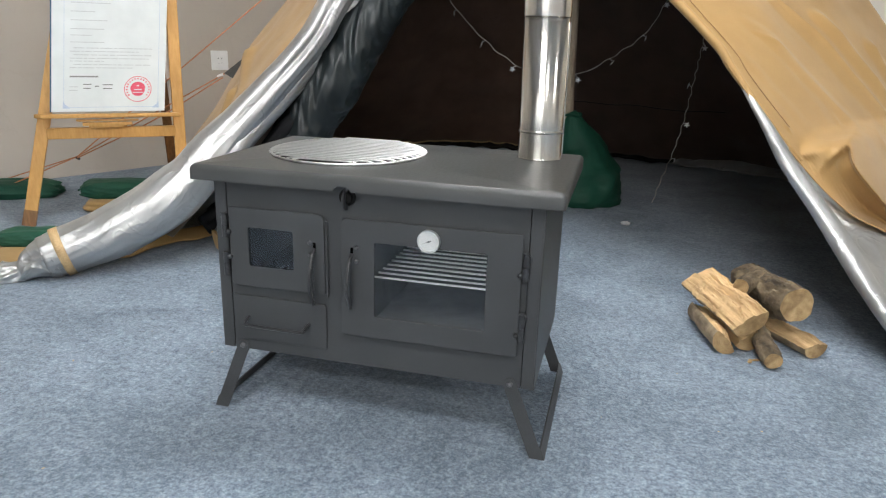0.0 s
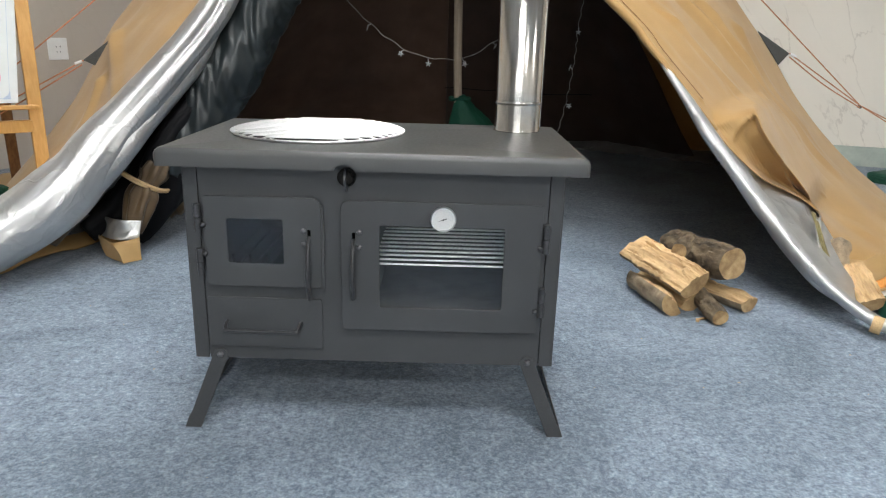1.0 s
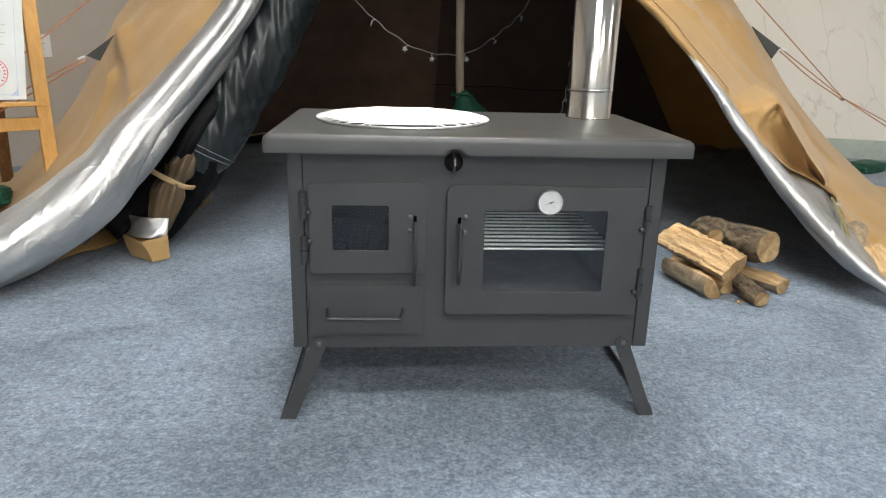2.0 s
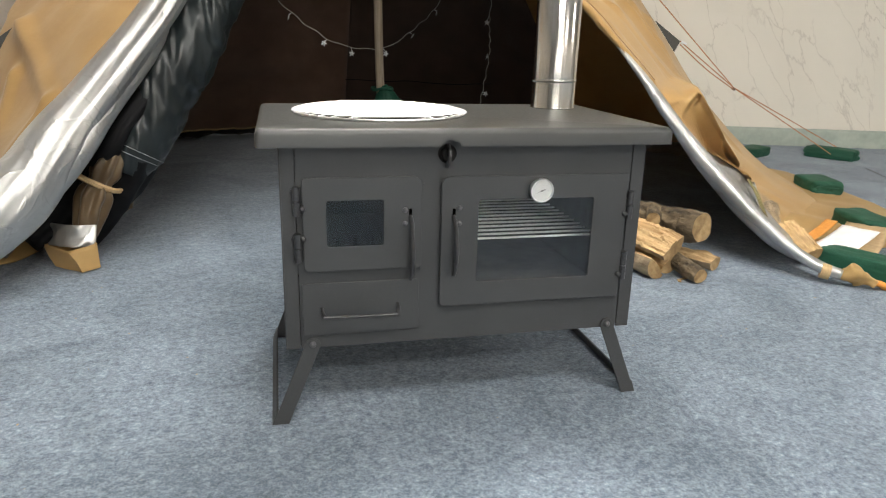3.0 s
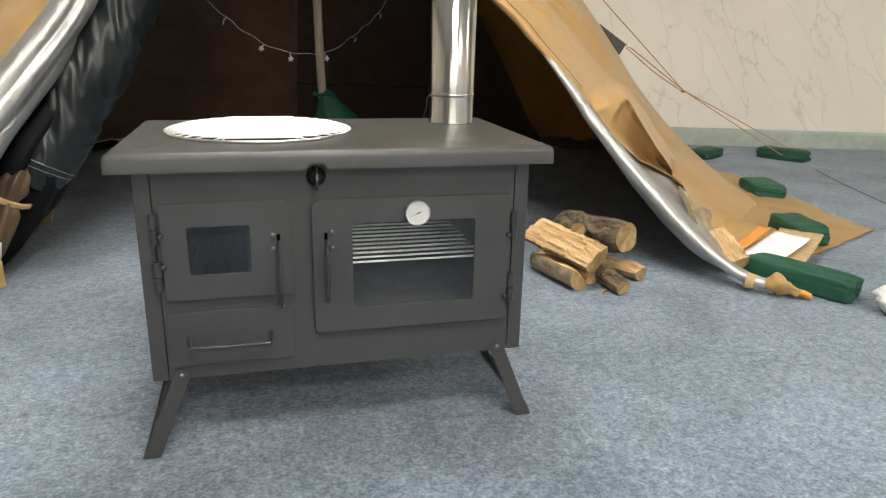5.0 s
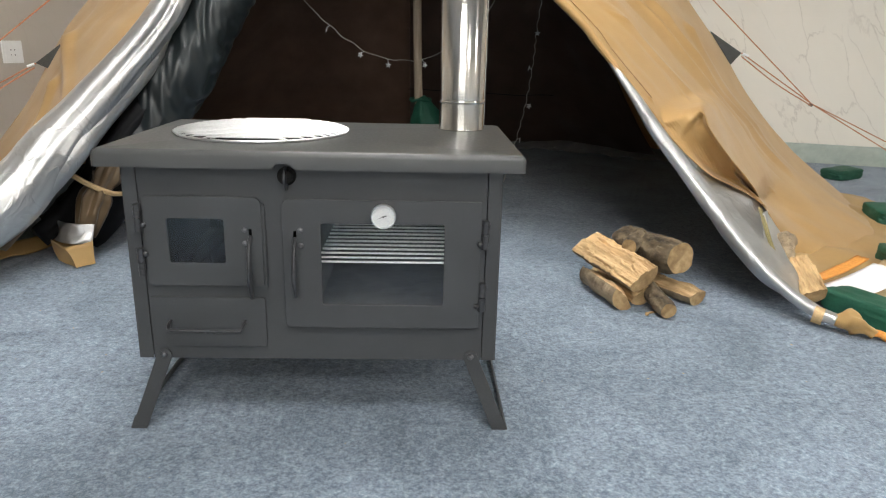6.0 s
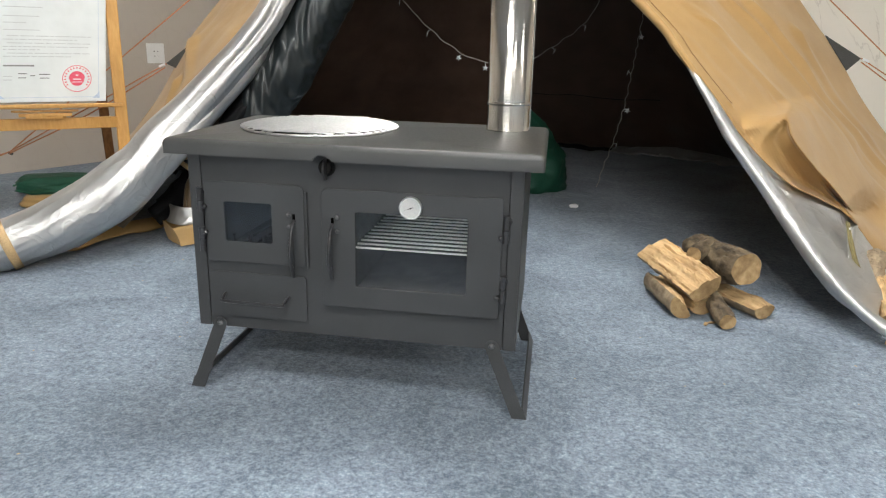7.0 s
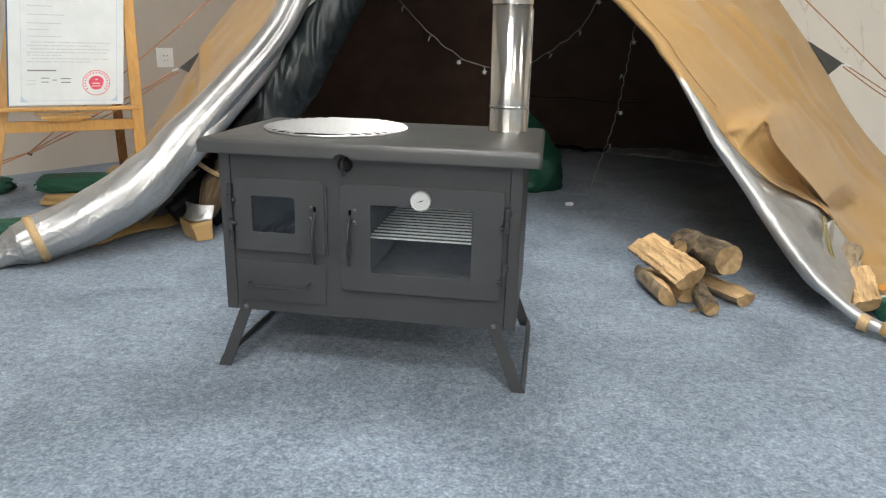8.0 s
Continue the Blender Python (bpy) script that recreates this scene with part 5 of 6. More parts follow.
sweep(bm, even([(-1.160, 0.535, 0.066), (-1.188, 0.509, 0.052), (-1.218, 0.487, 0.031), (-1.242, 0.472, 0.020), (-1.262, 0.462, 0.014), (-1.275, 0.456, 0.012)], 70), lambda u: 0.026 + 0.034 * (1 - min(1, u / 0.6)) ** 0.8 + 0.012 * max(0.0, (u - 0.6) / 0.4), 90,
      shape=lambda u, a: 1 + (0.08 + 0.17 * u) * (1 - 2.6 * abs(noise.noise(Vector((u * 2.6, 1.4 * math.cos(a), 1.4 * math.sin(a) + 2.0))))) + 0.07 * (1 - 2.4 * abs(noise.noise(Vector((u * 6 + math.sin(a), 4 * math.cos(a), 4 * math.sin(a)))))))
for v in bm.verts:
    v.co.z = max(v.co.z, 0.003)
part("flap_end", bm, silver, tent, "crumpled silver flap end", smooth=180)
bm = bmesh.new()
ring_c = even(roll, 170)
i0 = 3
sweep(bm, [ring_c[i0].lerp(ring_c[i0 - 1], 0.7), ring_c[i0], ring_c[i0].lerp(ring_c[i0 + 1], 0.7)], lambda u: roll_r(i0 / 169) * 1.02, 60, caps=False, shape=lambda u, a: roll_shape(i0 / 169, a))
for v in bm.verts:
    v.co.z = max(v.co.z, 0.003)
thicken(part("tie_strap", bm, webbing, tent, "tan webbing strap", smooth=180), 0.002, offset=1.0)

# dark rolled curtain inside the left entrance
drape = [(-0.718, 1.072, 0.232), (-0.692, 1.080, 0.285), (-0.642, 1.105, 0.378), (-0.595, 1.135, 0.475), (-0.54, 1.16, 0.56), (-0.47, 1.21, 0.70), (-0.28, 1.33, 1.0), (-0.08, 1.50, 1.32), (0.08, 2.06, 2.1)]


def drape_shape(u, a):
    c, d = math.cos(a), math.sin(a)
    w = u * 26 + 1.3 * math.sin(a + 0.6)
    big = 1 - 2 * abs(noise.noise(Vector((w, 0.9 * c, 0.9 * d))))
    mid = 1 - 2.4 * abs(noise.noise(Vector((w * 2.4 + 0.9 * d, 1.5 * c, 1.5 * d + 3 * u))))
    fine = 1 - 2.4 * abs(noise.noise(Vector((w * 5 + 2 * d, 3 * c, 3 * d + 9 * u))))
    return 1 + 0.08 * big + 0.075 * mid + 0.02 * fine


bm = bmesh.new()
rings = sweep(bm, even(drape, 320), lambda u: (0.066 + 0.022 * math.exp(-((u - 0.16) / 0.14) ** 2) - 0.018 * u) * min(1, 0.75 + 9 * u), 130, shape=drape_shape)
seams = []
for k in (7, 9):
    c = sum((v.co for v in rings[k]), Vector()) / 130
    seams.append([v.co + (v.co - c).normalized() * 0.0012 for v in rings[k]] + [rings[k][0].co.copy()])
part("curtain", bm, drape_cloth, tent, "gathered slate-grey curtain", smooth=180)


def bundle(name, pts, r, mat, label, seed, folds=4, rough=0.2, n=30):
    """A gathered length of cloth."""
    bm = bmesh.new()
    sweep(bm, even(pts, 60), r, n, shape=lambda u, a: 1 + 0.12 * math.sin(folds * a + 5 * u + seed) + rough * (1 - 2 * abs(noise.noise(Vector((u * 5 + seed, 1.5 * math.cos(a), 1.5 * math.sin(a)))))))
    for v in bm.verts:
        v.co.z = max(v.co.z, 0.003)
    return part(name, bm, mat, tent, label, smooth=180)


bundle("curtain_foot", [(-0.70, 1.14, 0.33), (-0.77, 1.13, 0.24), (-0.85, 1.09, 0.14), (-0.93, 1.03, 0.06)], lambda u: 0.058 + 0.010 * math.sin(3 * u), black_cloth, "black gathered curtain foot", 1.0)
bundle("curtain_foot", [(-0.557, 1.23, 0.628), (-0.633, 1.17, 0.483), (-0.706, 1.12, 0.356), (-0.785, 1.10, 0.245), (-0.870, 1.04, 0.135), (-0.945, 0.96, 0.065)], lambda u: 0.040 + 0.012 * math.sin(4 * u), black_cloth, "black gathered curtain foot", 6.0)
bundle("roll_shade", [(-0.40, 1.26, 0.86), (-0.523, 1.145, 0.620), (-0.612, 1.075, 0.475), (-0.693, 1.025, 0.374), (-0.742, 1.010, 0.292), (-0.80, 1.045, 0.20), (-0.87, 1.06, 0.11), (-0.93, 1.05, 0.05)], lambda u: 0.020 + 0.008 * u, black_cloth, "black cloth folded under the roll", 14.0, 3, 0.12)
bundle("curtain_sash", [(-0.705, 1.045, 0.325), (-0.735, 1.025, 0.275), (-0.762, 1.005, 0.225), (-0.785, 0.985, 0.17), (-0.802, 0.972, 0.115), (-0.815, 0.965, 0.07)], lambda u: 0.010 + 0.030 * math.sin(math.pi * min(1, 0.05 + 0.85 * u)) ** 0.8 - 0.013 * math.exp(-((u - 0.47) / 0.08) ** 2), shaded_sash, "gathered canvas sash, shade put into its brown colour", 2.0, 7, 0.15, 72)
bundle("curtain_tuck", [(-0.90, 1.30, 0.07), (-0.855, 1.315, 0.085), (-0.80, 1.325, 0.095), (-0.755, 1.33, 0.09)], lambda u: 0.055 * math.sin(math.pi * min(1, 0.2 + 0.72 * u)) ** 0.6, shaded_canvas, "canvas fold with shade put into its brown", 7.0, 3, 0.16)
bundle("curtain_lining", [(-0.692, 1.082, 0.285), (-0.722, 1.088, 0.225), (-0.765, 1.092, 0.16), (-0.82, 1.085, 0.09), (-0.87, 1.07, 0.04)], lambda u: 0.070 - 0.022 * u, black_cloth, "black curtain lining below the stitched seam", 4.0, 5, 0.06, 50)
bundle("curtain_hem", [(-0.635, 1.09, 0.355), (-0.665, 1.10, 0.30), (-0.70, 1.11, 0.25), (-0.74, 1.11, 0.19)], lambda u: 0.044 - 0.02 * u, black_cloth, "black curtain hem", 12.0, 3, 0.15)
bundle("roll_underside", [(-0.600, 1.06, 0.57), (-0.655, 0.985, 0.475), (-0.715, 0.915, 0.385), (-0.775, 0.855, 0.29), (-0.845, 0.82, 0.205), (-0.96, 0.79, 0.085)], lambda u: 0.004 + 0.010 * u, shaded_canvas, "canvas edge under the roll, coloured brown as if shaded", 9.0, 3, 0.25)
bm = bmesh.new()
sweep(bm, even([(-0.845, 0.965, 0.262), (-0.812, 0.945, 0.247), (-0.775, 0.952, 0.222), (-0.738, 0.985, 0.194), (-0.724, 1.03, 0.182)], 30), 0.008, 10, shape=lambda u, a: 0.35 + 0.65 * abs(math.sin(a)))
part("tie_strap", bm, webbing, tent, "tan webbing strap", smooth=60)

for seam in seams:
    bm = bmesh.new()
    sweep(bm, seam, 0.0007, 6)
    part("curtain_stitch", bm, grey_ink, tent, "pale stitched seam line")
# canvas hem along the floor under the silver roll
bm = bmesh.new()


def hem_point(u, v):
    a = glide([(-1.17, 0.60, 0), (-1.085, 0.72, 0), (-1.045, 0.86, 0), (-0.96, 1.02, 0)], 31)[int(round(u * 30))]
    q = a + Vector((0.055 - 0.03 * v, -0.05 * (1 - v) * (0.4 + 0.6 * math.sin(3 * u)), 0))
    return Vector((q.x - 0.05, q.y + 0.05, 0.003 + 0.028 * v + 0.009 * (1 + nz(q, 12, 4.0))))


sheet(bm, hem_point, 31, 8)
thicken(part("flap_hem", bm, tan_canvas, tent, "tan canvas hem on the floor", smooth=180), 0.002)

# peg pouch with silver inside, folded open
bm = bmesh.new()
foot_p = [(-0.885, 0.930), (-0.803, 0.860), (-0.768, 0.905), (-0.845, 0.975)]
rim_p = [(-0.918, 0.955, 0.062), (-0.835, 0.875, 0.058), (-0.772, 0.912, 0.068), (-0.850, 1.000, 0.070)]
A = [bm.verts.new((x, y, 0.004)) for x, y in foot_p]
B = [bm.verts.new(p) for p in rim_p]
for k in range(4):
    bm.faces.new((A[k], A[(k + 1) % 4], B[(k + 1) % 4], B[k]))
bm.faces.new(A)
bmesh.ops.subdivide_edges(bm, edges=bm.edges, cuts=4, use_grid_fill=True)
for v in bm.verts:
    v.co += Vector((nz(v.co, 20, 1), nz(v.co, 20, 4), 0)) * 0.006
pouch = thing("canvas_pouch", (-0.84, 0.93, 0), "small tan canvas pouch with silver lining on the floor", "pouch")
thicken(part("pouch_body", bm, tan_canvas, pouch, smooth=60), 0.002)
bm = bmesh.new()


def pouch_back(u, v):
    """Silver inside of the pouch, standing up behind its front."""
    p = Vector((-0.905, 0.965, 0.055)).lerp(Vector((-0.778, 0.925, 0.055)), u) + Vector((0.004, 0.020, 0.055)) * v
    return p + Vector((0, -0.03, 0.004)) * math.sin(math.pi * u) + Vector((0, -1, 0.3)) * 0.006 * (1 - 2.4 * abs(nz((u * 3, v * 1.2, 2), 1.0)))


sheet(bm, pouch_back, 26, 14)
thicken(part("pouch_lining", bm, silver, pouch, "crumpled silver lining", smooth=180), 0.002)

# guy lines with their patches
def patch(tip, high, low):
    bm = bmesh.new()
    bm.faces.new([bm.verts.new(p) for p in (tip, high, low)])
    return thicken(part("tie_patch", bm, dark_patch, tent, "dark grey triangular tie patch", smooth=0), 0.003)


def cord(pts, r=0.0026, name="guy_line"):
    bm = bmesh.new()
    sweep(bm, even(pts, 24) if len(pts) > 2 else [Vector(p) for p in pts], r, 6)
    return part(name, bm, rope_mat, tent, "thin orange guy line")


tab_r, tab_l = (1.545, 2.045, 0.62), (-1.22, 1.595, 0.53)
patch(tab_r, (1.375, 1.985, 0.705), (1.46, 1.94, 0.575))
patch(tab_l, (-1.115, 1.60, 0.605), (-1.150, 1.56, 0.51))
join_r, join_l = (1.985, 2.22, 0.40), (-1.82, 1.40, 0.175)
cord([tab_r, join_r])
cord([(1.55, 2.05, 0.605), (1.76, 2.13, 0.49), (1.985, 2.215, 0.39)])
cord([(0.95, 2.08, 1.22), join_r])
cord([join_r, (2.70, 2.28, 0.04)])
cord([join_r, (2.86, 2.40, 0.05)])
cord([tab_l, join_l])
cord([(-1.225, 1.59, 0.515), (-1.52, 1.49, 0.325), (-1.82, 1.395, 0.168)])
cord([(-0.70, 1.92, 1.20), join_l])
cord([join_l, (-2.05, 1.26, 0.06)])
cord([join_l, (-2.16, 1.34, 0.06)])
for p in (join_r, join_l):
    bm = bmesh.new()
    disc(bm, Vector(p) - Vector((0.008, 0, 0.004)), (1, 0, -0.4), 0.006, 0.016, 10)
    part("line_runner", bm, dark_patch, tent, "small line runner")
for p, d in ((tab_l, -1), (tab_r, 1)):
    bm = bmesh.new()
    rod(bm, Vector(p) + Vector((d * 0.006, 0, -0.002)), Vector(p) + Vector((d * 0.028, -0.01, -0.012)), 0.005, 8)
    part("line_loop", bm, plastic_white, tent, "white line loop")

# centre pole
bm = bmesh.new()
sweep(bm, [Vector((0.172, 2.15, 0.003)), Vector((0.150, 2.15, 0.50)), Vector((0.135, 2.14, 1.2)), Vector((0.12, 2.12, 2.19))], 0.0185, 18)
solo("tent_pole", bm, wood_pole, "pale round wooden pole standing inside the tent", "tent pole")

# ---- things round the tent ----
def sandbag(at, size, turn, seed, label, tilt=0.0, lump=0.14, power=4.5):
    """A stuffed nylon bag with a seam and a tucked end."""
    m = pose(*at, tilt, 0, turn)
    bag = thing("sandbag", at, label, "sandbag", "green bags that weigh the tent down")
    bm = bmesh.new()
    soft_box(bm, size, m, seed, power, lump, 18)
    part("sack", bm, green_cloth, bag, smooth=180)
    bm = bmesh.new()
    hx, hy, hz = size[0] / 2, size[1] / 2, size[2]
    pts = [m @ Vector((-hx * 1.01, y * hy, hz * (0.55 + 0.05 * math.sin(3 * y)))) for y in (-0.8, -0.4, 0, 0.4, 0.8)]
    sweep(bm, even(pts, 14), 0.004, 6)
    part("seam", bm, green_cloth, bag)
    return bag


FLAT_GREEN = "dark green nylon sandbag lying on the carpet"
sandbag((1.297, 0.503, 0), (0.290, 0.092, 0.064), -67, 1.0, "long dark green sandbag beside the rolled flap", lump=0.06, power=8.0)
sandbag((1.625, 0.900, 0.008), (0.215, 0.115, 0.070), 78, 4.0, "dark green sandbag on the canvas skirt", lump=0.07, power=7.0)
sandbag((1.975, 1.525, 0.010), (0.20, 0.135, 0.062), 76, 7.0, "dark green sandbag on the canvas skirt", lump=0.07, power=7.0)
sandbag((2.79, 2.375, 0), (0.27, 0.12, 0.065), -60, 9.0, "dark green sandbag holding a guy line", lump=0.08, power=7.0)
sandbag((2.37, 2.50, 0), (0.22, 0.12, 0.055), 30, 11.0, FLAT_GREEN, lump=0.08, power=7.0)
sandbag((-2.06, 1.30, 0), (0.34, 0.13, 0.075), 28, 13.0, "dark green sandbag holding a guy line")
sandbag((-1.560, 1.315, 0.043), (0.27, 0.14, 0.070), 20, 15.0, "dark green sandbag on a fold of canvas")
sandbag((-1.395, 0.705, 0.030), (0.20, 0.10, 0.050), 24, 17.0, "dark green sandbag beside the silver flap end")
# folds of canvas under the left bags
for cx, cy, ang, w, d, h, seed in ((-1.545, 1.275, 20, 0.22, 0.15, 0.045, 3.0), (-1.430, 0.560, 38, 0.34, 0.25, 0.032, 6.0)):
    bm = bmesh.new()
    soft_box(bm, (w, d, h), pose(cx, cy, 0.001, 0, 0, ang), seed, 6.0, 0.12, 10)
    solo("canvas_fold", bm, tan_canvas, "folded tan canvas under a sandbag", "canvas", smooth=180)

# slumped green bag round the pole
bm = bmesh.new()
n = 60


def heap(u, a):
    fold = 1 + 0.04 * math.sin(7 * a + 5 * u) + 0.12 * noise.noise(Vector((2 * math.cos(a), 2 * math.sin(a), u * 5))) + 0.09 * (1 - 2 * abs(noise.noise(Vector((3 * math.cos(a), 3 * math.sin(a) + 4, u * 9)))))
    return fold


pts = even([(0.22, 2.16, 0.004), (0.22, 2.16, 0.10), (0.21, 2.16, 0.22), (0.185, 2.155, 0.32), (0.165, 2.15, 0.40)], 40)
sweep(bm, pts, lambda u: 0.188 - 0.05 * u - 0.120 * max(0, (u - 0.35) / 0.65) ** 0.9, n, shape=heap)
sack = thing("pole_sack", (0.2, 2.16, 0), "slumped dark green sack at the foot of the pole", "sack")
part("sack", bm, green_cloth, sack, smooth=180)
bm = bmesh.new()
sweep(bm, [Vector((0.163 + 0.045 * math.cos(radians(a)), 2.15 + 0.045 * math.sin(radians(a)), 0.385 + 0.004 * math.sin(radians(3 * a)))) for a in range(0, 361, 12)], 0.006, 8, caps=False)
part("drawstring", bm, green_cloth, sack)


# ---- fire wood ----
def along_x(a, b, up=(0, 0, 1)):
    """A frame whose x axis runs from a to b."""
    x = (Vector(b) - Vector(a)).normalized()
    y = Vector(up).cross(x).normalized()
    z = x.cross(y)
    m = Matrix((x, y, z)).transposed().to_4x4()
    m.translation = (Vector(a) + Vector(b)) / 2
    return m


def part_in(name, bm, mat, parent, m, label="", smooth=40):
    """A part whose mesh lies in its own frame m, so that its grain follows it."""
    bmesh.ops.transform(bm, matrix=m.inverted(), verts=bm.verts)
    ob = part(name, bm, mat, parent, label, smooth)
    ob.matrix_basis = m
    return ob


def log(a, b, r, seed, skin, label, squash=1.0, knot=0.0, group="stacked fire wood"):
    """A round log: rough bark and two sawn ends."""
    a, b = Vector(a), Vector(b)
    ob = thing("log", (a + b) / 2, label, "log", group)
    m = along_x(a, b)
    bm = bmesh.new()
    path = even([a, a.lerp(b, 0.5) + Vector((nz(a, 9, seed), nz(b, 9, seed), 0.4 * nz(a, 5, seed))) * 0.014, b], 50)

    def shape(u, t):
        p = Vector((u * 4, 1.3 * math.cos(t), 1.3 * math.sin(t)))
        calm = 0.15 + 0.85 * min(1.0, 9 * min(u, 1 - u))
        k = 1 + 0.18 * noise.noise(p + Vector((seed, 0, 0))) + calm * (0.15 * (1 - 2 * abs(noise.noise(p * 2.6 + Vector((0, seed, 0))))) + 0.09 * noise.noise(p * 7) + 0.05 * noise.noise(p * 17))
        k += knot * math.exp(-((u - 0.35) / 0.10) ** 2 - ((t - 3.4) / 0.5) ** 2) + 0.5 * knot * math.exp(-((u - 0.75) / 0.07) ** 2 - ((t - 1.2) / 0.4) ** 2)
        return k * (1 - (1 - squash) * abs(math.sin(t)))
    rings = sweep(bm, path, r, 44, caps=False, shape=shape, ref=(0, 0, 1))
    ends = [[v.co.copy() for v in rings[0]], [v.co.copy() for v in rings[-1]]]
    part_in("bark", bm, skin, ob, m, smooth=50)
    for e in ends:
        bm = bmesh.new()
        c = sum(e, Vector()) / len(e)
        d = (b - a).normalized()
        loops = [[bm.verts.new(c.lerp(p, k) + d * 0.003 * nz(p * k, 60, seed)) for p in e] for k in (1.0, 0.93, 0.6, 0.3)]
        mid = bm.verts.new(c)
        for A, B in zip(loops, loops[1:]):
            for k in range(len(e)):
                bm.faces.new((A[k], A[(k + 1) % len(e)], B[(k + 1) % len(e)], B[k]))
        for k in range(len(e)):
            bm.faces.new((loops[-1][k], loops[-1][(k + 1) % len(e)], mid))
        face = along_x(a, b)
        face.translation = c
        part_in("sawn_end", bm, cut_wood, ob, face, "pale brown sawn end", smooth=30)
    return ob


def split_log(a, b, r, up, seed, label, spread=1.0, group="stacked fire wood", ragged=0.12):
    """A cleft log: a bark back, a torn split face that looks along up, and sawn ends."""
    a, b, up = Vector(a), Vector(b), Vector(up)
    d = (b - a).normalized()
    up = (up - d * up.dot(d)).normalized()
    s = d.cross(up)
    ob = thing("split_log", (a + b) / 2, label, "log", group)
    m = along_x(a, b, up)
    n, w = 60, 25
    faces_top, back = [], []
    for i in range(n):
        u = i / (n - 1)
        c = a.lerp(b, u)
        calm = min(1.0, 6 * min(u, 1 - u))
        wl = spread * r * (1 + calm * ragged * nz((u * 6, seed, 0), 1.0, seed) + 0.6 * ragged * nz((u * 22, seed, 3), 1.0))
        wr = spread * r * (1 + calm * ragged * nz((u * 6, seed, 9), 1.0, seed) + 0.6 * ragged * nz((u * 19, seed, 5), 1.0))
        top = []
        for k in range(w):
            t = k / (w - 1)
            x = -wl + (wl + wr) * t
            step = 0.17 * (1 if nz((u * 1.5, t * 3, seed + 2), 1.0) > 0.05 else 0)
            h = r * (0.24 * math.sin(math.pi * t) + step * math.sin(math.pi * t) + 0.14 * nz((u * 2.4, t * 6, seed), 1.0) + 0.11 * (1 - 2 * abs(nz((u * 3, t * 19, seed), 1.0))) + 0.05 * nz((u * 30, t * 20, seed), 1.0))
            top.append(c + s * x + up * (h * (0.45 + 0.55 * calm) if 0 < k < w - 1 else 0))
        bot = []
        for k in range(17):
            t = math.pi * k / 16
            q = 1 + 0.14 * nz((u * 4, t, seed + 4), 1.0) + 0.05 * nz((u * 14, t * 4, seed + 4), 1.0)
            bot.append(c + s * (-math.cos(t) * (wl if k < 8 else wr)) - up * (math.sin(t) * r * 0.85 * q))
        faces_top.append(top)
        back.append(bot)
    for name, rows, mat, lab in (("split_face", faces_top, split_wood, "pale torn split face"), ("bark", back, pale_bark, "")):
        bm = bmesh.new()
        g = [[bm.verts.new(p) for p in row] for row in rows]
        for A, B in zip(g, g[1:]):
            for k in range(len(A) - 1):
                bm.faces.new((A[k], A[k + 1], B[k + 1], B[k]))
        part_in(name, bm, mat, ob, m, lab, smooth=35)
    for i in (0, n - 1):
        bm = bmesh.new()
        bm.faces.new([bm.verts.new(p) for p in faces_top[i] + back[i][1:-1][::-1]])
        bmesh.ops.triangulate(bm, faces=bm.faces)
        part_in("sawn_end", bm, cut_wood, ob, m, "pale brown sawn end", smooth=0)
    return ob


split_log((0.682, 0.592, 0.032), (0.638, 0.772, 0.033), 0.035, (0.75, -0.10, 0.62), 1.0, "short cleft log with brown bark on the carpet")
split_log((0.738, 0.625, 0.034), (0.672, 0.840, 0.034), 0.036, (-0.5, -0.3, 0.8), 2.0, "split log with pale face under the pile")
log((0.777, 0.533, 0.022), (0.755, 0.690, 0.042), 0.020, 3.0, bark, "thin crooked log on the carpet", knot=0.3)
split_log((0.888, 0.634, 0.028), (0.795, 0.775, 0.030), 0.034, (0.2, -0.35, 0.9), 4.0, "flat split log lying on the carpet")
log((0.830, 0.632, 0.128), (0.748, 0.860, 0.108), 0.040, 5.0, bark, "thick dark-barked log on top of the pile", knot=0.35)
log((0.712, 0.690, 0.140), (0.775, 0.800, 0.138), 0.019, 6.0, bark, "short knotty log at the back of the pile", knot=0.4)
split_log((0.730, 0.600, 0.088), (0.622, 0.795, 0.124), 0.047, (-0.30, -0.42, 0.86), 7.0, "broad split log with torn pale face on top", 1.0, ragged=0.13)
log((1.235, 0.885, 0.115), (1.190, 0.790, 0.050), 0.027, 8.0, pale_bark, "pale barked log leaning behind the rolled flap", group="logs behind the flap")
split_log((1.178, 0.610, 0.045), (1.215, 0.785, 0.085), 0.033, (-0.5, -0.35, 0.8), 9.0, "split log lying behind the rolled flap", 1.0, "logs behind the flap")
# chips
for k, (x, y) in enumerate(((0.755, 0.575), (0.735, 0.562))):
    bm = bmesh.new()
    soft_box(bm, (0.030 - 0.006 * k, 0.009, 0.004), pose(x, y, 0.001, 0, 0, 20 + 50 * k), k + 2.0, 3.0, 0.3, 5)
    solo("wood_chip", bm, cut_wood, "thin brown wood chip on the carpet", "wood chip", "wood chips")
bm = bmesh.new()
soft_box(bm, (0.036, 0.026, 0.014), pose(0.442, 1.761, 0.001, 0, 0, 30), 5.0, 2.5, 0.5, 8)
solo("paper_scrap", bm, plain_paper, "tiny crumpled white paper scrap on the carpet", "scrap")

# flecks of lint and sawdust trodden into the carpet
lint = random.Random(11)
bm = bmesh.new()
